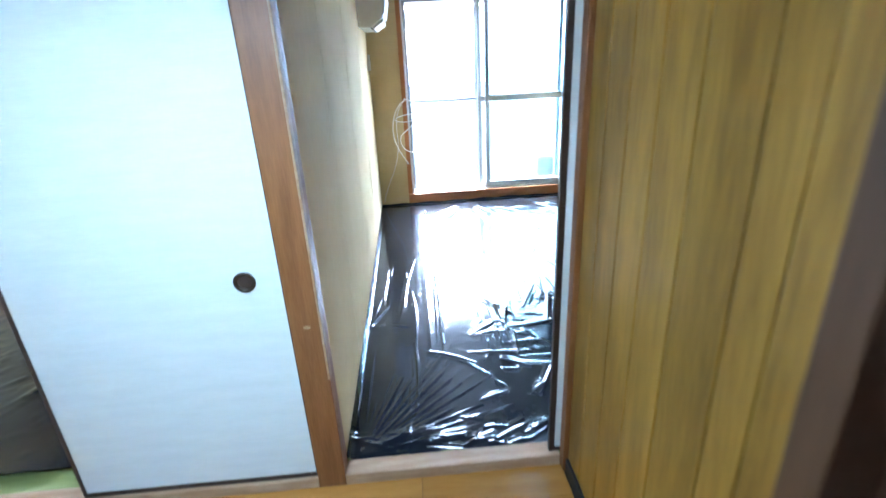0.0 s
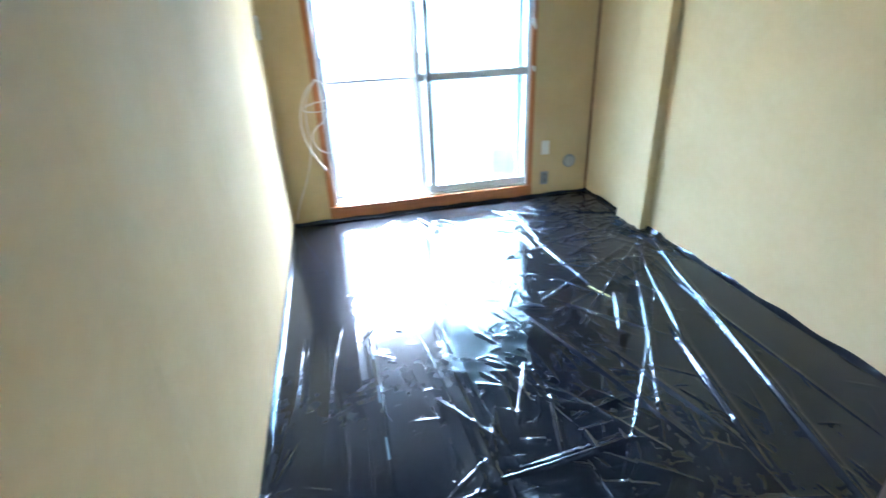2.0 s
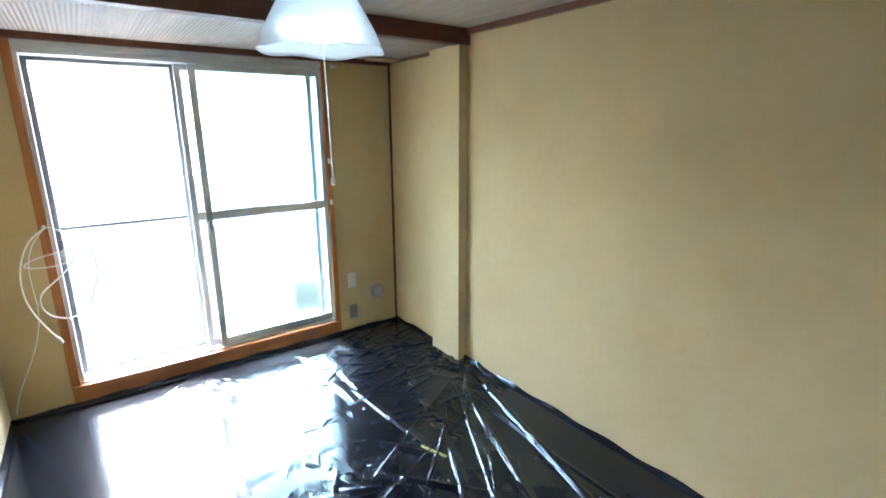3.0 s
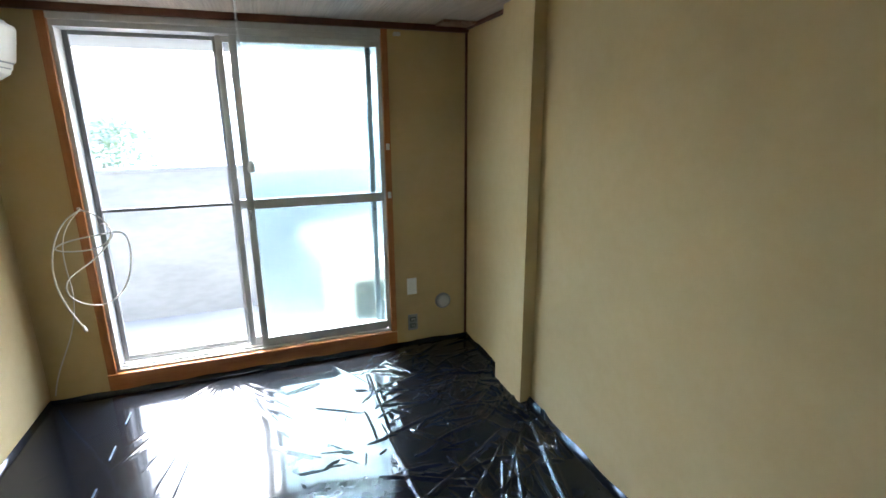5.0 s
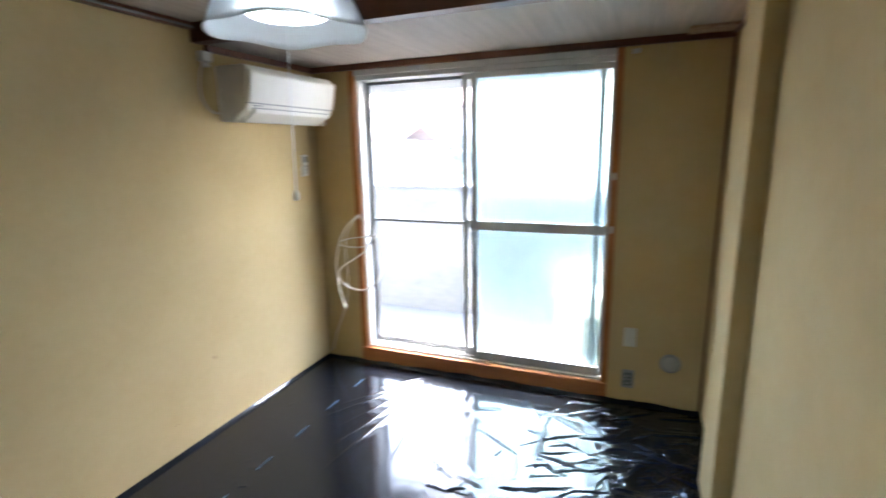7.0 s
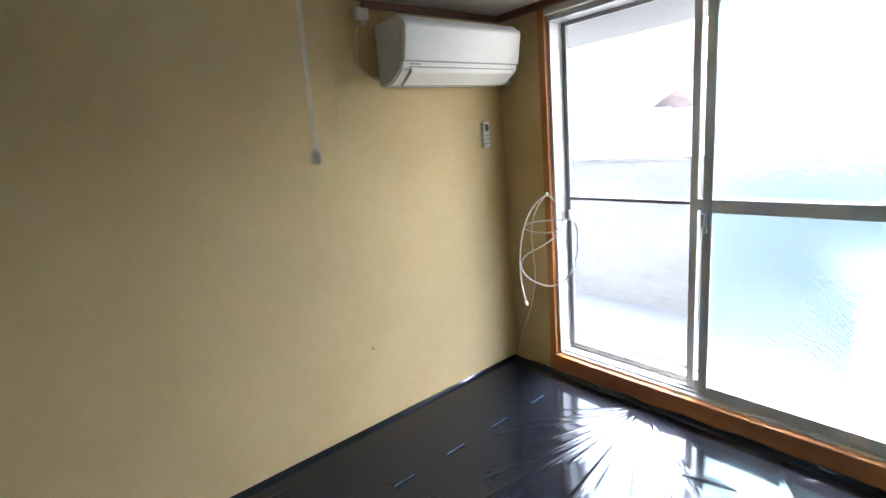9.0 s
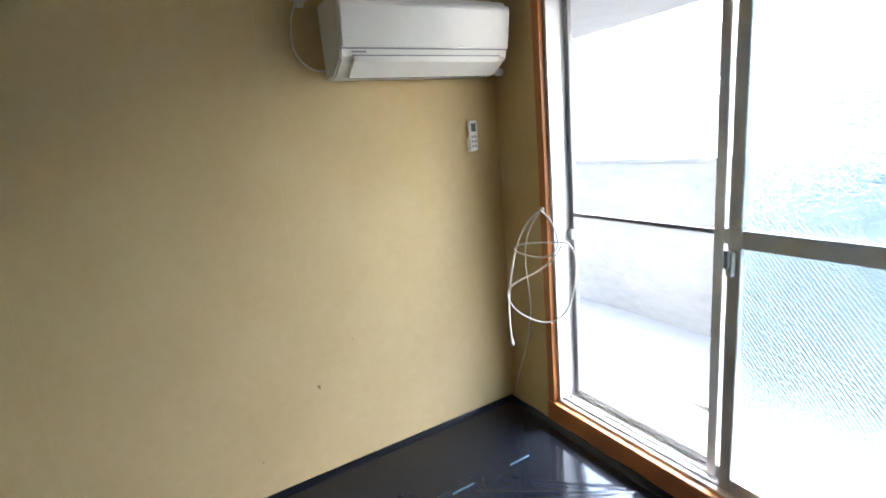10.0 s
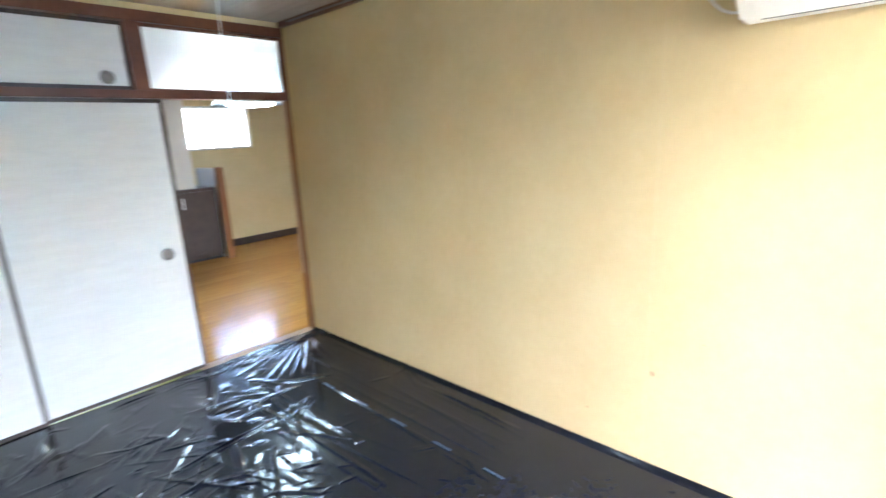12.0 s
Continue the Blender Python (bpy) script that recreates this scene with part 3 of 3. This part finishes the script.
# ---- pendant lamp ----
LX, LY, LZ = 1.268, 1.68, 1.897
lamp = tagged(empty("pendant_lamp", (LX, LY, LZ)), "lit white pendant lamp with wavy milk-glass shade", "lamp")
sh = lathe("shade", [(0.207, 0.0), (0.203, 0.018), (0.19, 0.05), (0.168, 0.09), (0.145, 0.13), (0.125, 0.16), (0.05, 0.175), (0.052, 0.171), (0.122, 0.156), (0.141, 0.128), (0.164, 0.088), (0.186, 0.05), (0.202, 0.018), (0.206, 0.0), (0.212, 0.0)], (LX, LY, LZ), (0, 0, 1), MILK, lamp, 72, "frosted milk-glass shade", wave=0.022, waves=5)
sh.visible_shadow = True
bm = bmesh.new()
for k in range(48):
    for q in range(10):
        a, c = 2 * math.pi * k / 48, 2 * math.pi * q / 10
        bm.verts.new((LX + (0.098 + 0.017 * math.cos(c)) * math.cos(a), LY + (0.098 + 0.017 * math.cos(c)) * math.sin(a), LZ + 0.058 + 0.017 * math.sin(c)))
bm.verts.ensure_lookup_table()
for k in range(48):
    for q in range(10):
        bm.faces.new([bm.verts[i] for i in (k * 10 + q, ((k + 1) % 48) * 10 + q, ((k + 1) % 48) * 10 + (q + 1) % 10, k * 10 + (q + 1) % 10)])
bmesh.ops.recalc_face_normals(bm, faces=bm.faces)
part("ring_tube", bm, BULB, lamp, "glowing circular fluorescent tube", smooth=True)
lathe("canopy", [(0.05, 0), (0.05, 0.03), (0.02, 0.05)], (LX, LY, LZ + 0.176), (0, 0, 1), WHITE, lamp, 28)
tube("hanging_cable", [(LX, LY, LZ + 0.2), (LX, LY, CZ - 0.03)], 0.004, CABLE, lamp, smooth_path=False)
lathe("ceiling_rose", [(0.045, 0), (0.05, 0.012), (0.05, 0.0295)], (LX, LY, CZ - 0.03), (0, 0, 1), WHITE, lamp, 28)
tube("pull_cord", [(LX, LY - 0.005, LZ + 0.16), (LX, LY - 0.025, 1.475)], 0.0017, MILK, lamp, smooth_path=False)
lathe("cord_knob", [(0.004, 0), (0.0075, 0.003), (0.008, 0.019), (0.005, 0.026), (0.0025, 0.029)], (LX, LY - 0.025, 1.445), (0, 0, 1), WHITE, lamp, 18, "white pull-cord knob")


# ---- black plastic sheets ----
def sheet(name, x0, x1, y0, y1, step, seeds, label, folds=()):
    rng = np.random.RandomState(seeds)
    nx, ny = int((x1 - x0) / step) + 1, int((y1 - y0) / step) + 1
    X, Y = np.meshgrid(np.linspace(x0, x1, nx), np.linspace(y0, y1, ny))
    Z = np.zeros_like(X)

    def crease(px, py, ang, length, wide, high, bend=0.0):
        c, s = math.cos(ang), math.sin(ang)
        pad = 0.06 + abs(bend) * length
        ex, ey = px + length * c, py + length * s
        a0, a1 = int((min(px, ex) - pad - x0) / step), int((max(px, ex) + pad - x0) / step) + 1
        b0, b1 = int((min(py, ey) - pad - y0) / step), int((max(py, ey) + pad - y0) / step) + 1
        near = (slice(max(b0, 0), max(b1, 0)), slice(max(a0, 0), max(a1, 0)))
        u, v = (X[near] - px) * c + (Y[near] - py) * s, -(X[near] - px) * s + (Y[near] - py) * c
        v = v - bend * np.sin(u / length * math.pi) * length
        taper = np.clip(1 - np.abs(u / length * 2 - 1), 0, 1) ** 0.6
        Z[near] += high * taper * (np.exp(-(v / wide) ** 2) + 0.35 * np.exp(-((v - 2.6 * wide) / (1.4 * wide)) ** 2))

    for k in range(18):
        ax, ay, ph = rng.uniform(-9, 9), rng.uniform(-6, 6), rng.uniform(0, 6.28)
        Z += 0.0007 * (1 + np.sin(X * ax + Y * ay + ph)) * (0.3 + 0.7 * np.clip((X - x0 - 0.7) / 0.7, 0, 1))
    w, h = x1 - x0, y1 - y0

    def scatter(n, cx, cy, sx, sy, a0, da, l0, l1, w0, w1, h0, h1):
        for k in range(n):
            crease(x0 + w * rng.normal(cx, sx), y0 + h * rng.normal(cy, sy), rng.normal(a0, da), rng.uniform(l0, l1), rng.uniform(w0, w1), rng.uniform(h0, h1), rng.normal(0, 0.02))

    scatter(50, 0.50, 0.38, 0.12, 0.13, 1.9, 0.9, 0.08, 0.34, 0.004, 0.008, 0.002, 0.006)
    scatter(90, 0.78, 0.80, 0.11, 0.10, 0.2, 0.7, 0.08, 0.4, 0.005, 0.010, 0.003, 0.011)
    scatter(16, 0.66, 0.50, 0.15, 0.18, 2.0, 0.3, 0.15, 0.7, 0.005, 0.008, 0.003, 0.008)
    scatter(160, 0.52, 0.40, 0.10, 0.10, 1.9, 1.0, 0.03, 0.14, 0.004, 0.006, 0.001, 0.004)
    scatter(120, 0.60, 0.20, 0.16, 0.09, 1.3, 1.0, 0.03, 0.16, 0.004, 0.006, 0.001, 0.005)
    scatter(120, 0.80, 0.82, 0.10, 0.09, 0.3, 0.8, 0.03, 0.18, 0.004, 0.007, 0.0015, 0.006)
    scatter(36, 0.72, 0.55, 0.12, 0.15, 2.2, 0.6, 0.04, 0.2, 0.004, 0.006, 0.0015, 0.006)
    scatter(6, 0.33, 0.17, 0.04, 0.04, 1.62, 0.05, 0.6, 1.2, 0.007, 0.011, 0.0015, 0.0035)
    scatter(60, 0.45, 0.22, 0.15, 0.08, 1.2, 0.9, 0.08, 0.4, 0.004, 0.009, 0.003, 0.008)
    scatter(10, 0.12, 0.25, 0.07, 0.12, 1.55, 0.05, 0.6, 1.5, 0.006, 0.01, 0.0015, 0.004)
    scatter(60, 0.15, 0.5, 0.04, 0.2, 0.1, 0.3, 0.03, 0.10, 0.004, 0.007, 0.0005, 0.0015)
    scatter(1, 0.30, 0.10, 0.0, 0.0, 1.62, 0.0, 1.5, 1.6, 0.004, 0.005, 0.003, 0.0035)
    for k in range(13):
        crease(x0 + 0.36 * w, y1 - 0.02, -math.pi / 2 + (k - 6) * 0.13 + rng.normal(0, 0.02), rng.uniform(0.5, 1.3), 0.007, rng.uniform(0.002, 0.005))
    for k in range(9):
        crease(x1 - 0.05 - rng.uniform(0, 0.25), y0 + 0.70 * h - rng.uniform(0, 0.3), math.pi + 0.35 + k * 0.16 + rng.normal(0, 0.06), rng.uniform(0.3, 2.0), rng.uniform(0.004, 0.007), rng.uniform(0.008, 0.018), rng.normal(0, 0.01))
    for k in range(14):
        crease(x0 + 0.02 * w, y0 + 0.01, 0.25 + k * 0.1, rng.uniform(0.4, 1.0), 0.008, rng.uniform(0.0015, 0.005))
    scatter(30, 0.17, 0.015, 0.12, 0.012, 0.1, 0.3, 0.08, 0.3, 0.006, 0.012, 0.004, 0.011)
    scatter(26, 0.965, 0.72, 0.02, 0.06, 1.57, 0.5, 0.06, 0.25, 0.008, 0.016, 0.008, 0.022)
    if folds:
        for ax, ay, bx, by, wide, high in folds:
            crease(ax, ay, math.atan2(by - ay, bx - ax), math.hypot(bx - ax, by - ay), wide, high, rng.normal(0, 0.008))
    # turned up against the walls
    d = np.minimum(np.minimum(X - x0, x1 - X), y1 - Y)
    Z += np.clip(1 - d / 0.028, 0, 1) ** 1.5 * (0.022 + 0.008 * np.sin(X * 21) * np.sin(Y * 17 + 1))
    me = bpy.data.meshes.new(name)
    idx = np.arange(nx * ny).reshape(ny, nx)
    quads = np.stack([idx[:-1, :-1], idx[:-1, 1:], idx[1:, 1:], idx[1:, :-1]], -1).reshape(-1, 4)
    me.from_pydata(np.stack([X, Y, Z - 0.006], -1).reshape(-1, 3).tolist(), [], quads.tolist())
    me.polygons.foreach_set("use_smooth", [True] * len(me.polygons))
    me.materials.append(SHEET)
    return tagged(new(name, me), label, "plastic sheet")


# the long folds that run out from the pillar and down the room: from, to, width, height
FOLDS = [(2.56, 2.60, 1.88, 0.10, 0.009, 0.024), (2.24, 1.95, 1.95, 1.25, 0.008, 0.016), (1.99, 1.45, 1.76, 0.55, 0.011, 0.024),
         (1.89, 1.80, 1.71, 1.44, 0.009, 0.018), (1.15, 1.34, 0.98, 0.98, 0.009, 0.014), (1.20, 1.18, 1.09, 0.80, 0.006, 0.012),
         (0.80, 0.76, 1.38, 0.81, 0.008, 0.014), (0.80, 1.62, 0.85, 0.45, 0.012, 0.010), (1.30, 1.76, 1.60, 0.70, 0.006, 0.011),
         (1.57, 1.36, 1.78, 0.62, 0.006, 0.012), (1.74, 2.66, 1.80, 1.78, 0.008, 0.012), (1.78, 3.22, 1.77, 2.60, 0.012, 0.016),
         (2.50, 2.45, 1.55, 1.55, 0.006, 0.012), (0.12, 1.85, 0.10, 1.15, 0.010, 0.008)]
sheet("plastic_sheet", 0.002, RX - 0.002, -0.152, WY - 0.021, 0.005, 5, "glossy black plastic sheet wrinkled over the floor", FOLDS)
sheet("plastic_sheet", -3.4, -0.2, -0.06, 3.3, 0.02, 9, "black plastic sheet on the next room's floor")
for k in range(9):
    yy = 0.70 + k * 0.307
    ob = box("tape_dash", 0.457, 0.465, yy - 0.055, yy + 0.055, 0.0015, 0.004, TAPE, None, bevel=0.0005)
    tagged(ob, "short pale blue tape strip on the black sheet", "tape strip", "tape strips in a row")
ob = box("tape_strip", -0.008, 0.008, -0.08, 0.08, 0.0, 0.002, STRAW, None, bevel=0.0005)
ob.matrix_world = pose(1.80, 1.81, 0.014, 0, 0, 20)
tagged(ob, "yellow-green strip on the black sheet", "tape strip")
for yy, zz, r in ((2.415, 0.441, 0.013), (2.13, 0.181, 0.006), (2.6, 0.62, 0.004)):
    bm = bmesh.new()
    bmesh.ops.create_icosphere(bm, subdivisions=2, radius=1, matrix=Matrix.LocRotScale((0.0, yy, zz), Euler((0.4, 0, 0)), (0.0012, r * 0.45, r)))
    tagged(part("wall_mark", bm, SCUFF), "small brown scuff on the wallpaper", "stain", "wall marks")
for yy in (0.55, 1.47, 2.39):
    setting(box("seam_wallpaper", 0.0, 0.0006, yy, yy + 0.0015, 0.03, 2.19, PAPER_K, bevel=0), "thin joint in the wallpaper", "seam")

# ---- kitchen things ----
kl = tagged(empty("kitchen_lamp", (-0.2, -1.1, 1.76)), "lit white round kitchen pendant lamp", "lamp")
lathe("shade", [(0.30, 0.0), (0.29, 0.03), (0.22, 0.10), (0.10, 0.16), (0.04, 0.17), (0.045, 0.165), (0.215, 0.095), (0.284, 0.03), (0.294, 0.0), (0.30, 0)], (-0.2, -1.1, 1.76), (0, 0, 1), MILK, kl, 48)
lathe("lamp_disc", [(0.06, -0.035), (0.16, -0.028), (0.23, 0), (0.24, 0.02), (0.16, 0.035)], (-0.2, -1.1, 1.775), (0, 0, 1), KBULB, kl, 40)
tube("hanging_rod", [(-0.2, -1.1, 1.95), (-0.2, -1.1, 2.3)], 0.012, WHITE, kl, smooth_path=False)
kw = setting(empty("window_kitchen", (-1.09, KY, 1.36)), "small frosted kitchen window", "window")
p = box("pane", -1.59, -0.60, KY - 0.08, KY - 0.074, 1.37, 1.92, FROST2, kw, bevel=0)
p.visible_shadow = False
for x0, x1, z0, z1 in ((-1.62, -0.57, 1.36, 1.39), (-1.62, -0.57, 1.915, 1.95), (-1.62, -1.59, 1.39, 1.915), (-0.60, -0.57, 1.39, 1.915), (-1.11, -1.08, 1.39, 1.915)):
    box("frame", x0, x1, KY - 0.1, KY - 0.05, z0, z1, ALU, kw, bevel=0.002)
setting(box("baseboard_kitchen", X0, -0.82, KY, KY + 0.012, -0.05, 0.06, LACQUER, bevel=0.002), "black kitchen baseboard", "baseboard")
setting(box("post_kitchen", -0.82, -0.74, -3.36, -3.28, -0.05, 1.15, POST, bevel=0.004), "brown wooden partition post", "post")
setting(boxes("wall_kitchen_partition", [(-0.80, -0.76, KY, -3.36, -0.05, 1.13)], RENDERW), "white partition panel", "wall")
kc = tagged(empty("kitchen_cabinet", (-0.27, -3.6, -0.05)), "dark kitchen base cabinet against the partition", "cabinet")
box("body", -0.74, 0.2, -3.98, -3.42, 0.0, 0.90, LACQUER, kc, bevel=0.004)
for a, b in ((-0.735, -0.275), (-0.265, 0.195)):
    dr = box("door", a, b, -3.418, -3.40, 0.06, 0.86, LACQUER, kc, bevel=0.004)
    box("handle", b - 0.05, b - 0.035, -3.398, -3.375, 0.66, 0.8, ALU, dr, bevel=0.003)
box("plinth", -0.74, 0.2, -3.95, -3.46, -0.05, 0.0, BLACKP, kc, bevel=0.002)
wc = tagged(empty("wall_panel", (-0.27, -3.6, 0.905)), "pale grey-white panel above the dark cabinet", "panel")
box("body", -0.52, 0.2, -3.98, -3.45, 0.905, 2.2, RENDERW, wc, bevel=0.004)
for xx in (-0.28, -0.04):
    box("seam", xx - 0.004, xx + 0.004, -3.45, -3.446, 0.92, 2.19, GREYP, wc, bevel=0)

# ---- outside ----
gm = bmesh.new()
bmesh.ops.create_grid(gm, x_segments=8, y_segments=8, size=400, matrix=Matrix.Translation((0, 0, -0.45)))
setting(part("ground", gm, GROUND), "pale sunlit ground outside", "ground")
setting(box("pavement", -8, 10, WY + 0.2, 4.72, -0.45, -0.38, CONC, bevel=0.01), "pale concrete strip along the house", "pavement")
setting(box("kerb", -8, 10, 4.74, 4.83, -0.45, -0.36, EDGING, bevel=0.008), "grey concrete edging", "kerb")
setting(box("eave", -8, 10, WY + 0.2, 4.72, 2.08, 2.24, SOFFIT, bevel=0.006), "pale grey flat eave over the window", "eave")
# unseen slab, added above the ceilings so no sky light leaks in
setting(boxes("unseen_roof", [(X0 - 0.5, 4.5, KY - 0.6, WY + 0.16, 2.46, 2.6)], CONC), "unseen flat slab that keeps sky light out of the rooms", "roof")
setting(boxes("wall_outer_west", [(-8, -2.4, WY + 0.15, WY + 0.2, -0.45, 2.3), (-0.75, -0.13, WY + 0.15, WY + 0.2, -0.45, 2.3), (-2.4, -0.75, WY + 0.15, WY + 0.2, -0.45, 0.12)], RENDERW), "white rendered outer wall", "wall")
setting(boxes("wall_outer_east", [(RX + 0.15, 10, WY + 0.1, WY + 0.15, -0.45, 2.3)], RENDERW), "white rendered outer wall", "wall")
setting(boxes("wall_foundation", [(-0.13, RX + 0.15, WY + 0.15, WY + 0.19, -0.45, 0.1)], CONC), "concrete foundation under the window", "wall")
ou = tagged(empty("outdoor_unit", (2.0, 4.2, -0.38)), "white outdoor air-conditioner unit with dark grille", "outdoor unit")
box("body", 1.66, 2.42, 4.08, 4.36, -0.32, 0.50, WHITE, ou, bevel=0.012)
box("back_grille", 1.86, 2.40, 4.066, 4.079, -0.27, 0.34, TEAL, ou, bevel=0.004, label="dark finned grille")
for k in range(14):
    box("fin", 1.87, 2.39, 4.060, 4.066, -0.25 + k * 0.041, -0.242 + k * 0.041, ALUDARK, ou, bevel=0)
for xx in (1.75, 2.28):
    box("foot", xx, xx + 0.06, 4.05, 4.38, -0.38, -0.32, BLACKP, ou, bevel=0.004)


def house(name, x0, x1, y0, y1, wall_h, roof_h, label, wins, ridge_x=True):
    h = tagged(empty(name, ((x0 + x1) / 2, (y0 + y1) / 2, -0.45)), label, "house")
    box("wall", x0, x1, y0, y1, -0.45, wall_h, RENDERW, h, bevel=0.01)
    bm = bmesh.new()
    o = 0.5
    ym = (y0 + y1) / 2
    prof = [(y0 - o, wall_h - 0.05), (ym, wall_h + roof_h), (y1 + o, wall_h - 0.05), (y1 + o, wall_h + 0.08), (ym, wall_h + roof_h + 0.16), (y0 - o, wall_h + 0.08)]
    a = [bm.verts.new((x0 - o, y, z)) for y, z in prof]
    b = [bm.verts.new((x1 + o, y, z)) for y, z in prof]
    for k in range(6):
        bm.faces.new((a[k], a[(k + 1) % 6], b[(k + 1) % 6], b[k]))
    bm.faces.new(a[::-1]), bm.faces.new(b)
    bmesh.ops.recalc_face_normals(bm, faces=bm.faces)
    rf = part("roof", bm, ROOF, h, "reddish-brown tiled roof")
    # added strip: draws the dark line of the shaded eave underside
    box("eave_shade_strip", x0 - o, x1 + o, y0 - o - 0.1, y0 - o - 0.003, wall_h - 0.06, wall_h + 0.02, EAVESHADE, h, bevel=0.02, label="brown strip standing for the shaded underside of the eaves")
    n = int((x1 - x0 + 2 * o) / 0.28)
    bm = bmesh.new()
    for k in range(n):
        xx = x0 - o + 0.14 + k * 0.28
        v = [bm.verts.new(p) for p in ((xx - 0.05, y0 - o, wall_h + 0.081), (xx + 0.05, y0 - o, wall_h + 0.081), (xx + 0.05, ym, wall_h + roof_h + 0.161), (xx - 0.05, ym, wall_h + roof_h + 0.161), (xx, y0 - o, wall_h + 0.15), (xx, ym, wall_h + roof_h + 0.23))]
        for q in ((0, 4, 5, 3), (4, 1, 2, 5), (0, 1, 4)):
            bm.faces.new([v[i] for i in q])
    tagged(part("tile_relief", bm, ROOF, rf), kind="stuff")
    for wx, wz, ww, wh in wins:
        w = box("window", wx - ww / 2, wx + ww / 2, y0 - 0.04, y0 + 0.02, wz, wz + wh, ALU, h, bevel=0.01)
        box("pane", wx - ww / 2 + 0.06, wx - 0.03, y0 - 0.05, y0 - 0.039, wz + 0.06, wz + wh - 0.06, SKYGLASS, w, bevel=0)
        box("pane", wx + 0.03, wx + ww / 2 - 0.06, y0 - 0.05, y0 - 0.039, wz + 0.06, wz + wh - 0.06, SKYGLASS, w, bevel=0)
    return h


house("house", -9.0, 0.5, 17, 24, 2.9, 1.6, "white rendered neighbour house with brown tiled roof", [(-6.5, 0.9, 1.6, 1.1), (-3.4, 0.9, 1.6, 1.1), (-1.0, 0.9, 1.2, 1.1)])
house("house", 2.5, 11.0, 19, 26, 3.1, 1.5, "pale neighbour house with brown tiled roof", [(4.6, 0.9, 1.6, 1.1), (8.0, 0.9, 1.6, 1.1)])
house("shed", -6.1, -4.5, 13.4, 15.0, 1.8, 0.4, "small garden shed with a brown tiled roof", [])
house("house", -6.0, 3.0, -20, -12, 2.9, 1.5, "pale house behind the kitchen", [])


def shrub(x, y, s, seed):
    rng = random.Random(seed)
    t = tagged(empty("shrub", (x, y, -0.45)), "loose green garden shrub beyond the garden wall", "shrub", "")
    tube("trunk", [(x, y, -0.45), (x + 0.05, y, 0.5 * s), (x - 0.02, y, 1.5 * s)], 0.025 * s, BARK, t)
    bm = bmesh.new()
    clumps = [(x + rng.gauss(0, 0.7) * s, y + rng.gauss(0, 0.3), rng.uniform(0.2, 2.0) * s, rng.uniform(0.15, 0.4)) for k in range(16)]
    for k in range(800):
        cx, cy, cz, cr = rng.choice(clumps)
        c = Vector((rng.gauss(cx, cr), rng.gauss(cy, cr), rng.gauss(cz, cr * 0.8)))
        m = Matrix.LocRotScale(c, Euler((rng.uniform(0, 6), rng.uniform(0, 6), 0)), Vector((0.05, 0.085, 1)) * rng.uniform(0.5, 1.2))
        bm.faces.new([bm.verts.new(m @ Vector(p)) for p in ((-0.6, 0, 0), (0, -1, 0), (0.6, 0, 0), (0, 1, 0))])
    part("crown", bm, LEAF, t)


shrub(-2.7, 15.4, 0.75, 1)

# ---- garden wall, and the pieces of the kitchen floor ----
setting(boxes("wall_garden", [(-8, 10, 5.92, 6.03, -0.45, 1.088)], WALLG), "weathered pale concrete garden wall", "wall")
setting(box("coping", -8, 10, 5.905, 6.045, 1.09, 1.125, WALLG, bevel=0.006), "concrete coping of the garden wall", "coping")
board_meshes = {}


def board_of(length):
    """A floor board of that length; equal boards share one mesh."""
    key = round(length, 2)
    if key not in board_meshes:
        bm = add_box(bmesh.new(), -key / 2 + 0.0007, key / 2 - 0.0007, -0.0743, 0.0743, -0.004, 0.004, 0.0012)
        board_meshes[key] = bpy.data.meshes.new("board")
        bm.to_mesh(board_meshes[key]), bm.free()
        board_meshes[key].materials.append(FLOORW)
    return board_meshes[key]


rng = random.Random(4)
for r in range(25):
    y, x = -0.231 - 0.075 - r * 0.15, X0
    length = rng.choice((0.3, 0.6, 0.9))
    while x < 0.84 and y > KY + 0.05:
        length = min(length, 0.86 - x)
        if length > 0.05:
            ob = new("board", board_of(length))
            ob.parent = kf
            ob.location = (x + length / 2, y, -0.048)
        x, length = x + length, 0.9
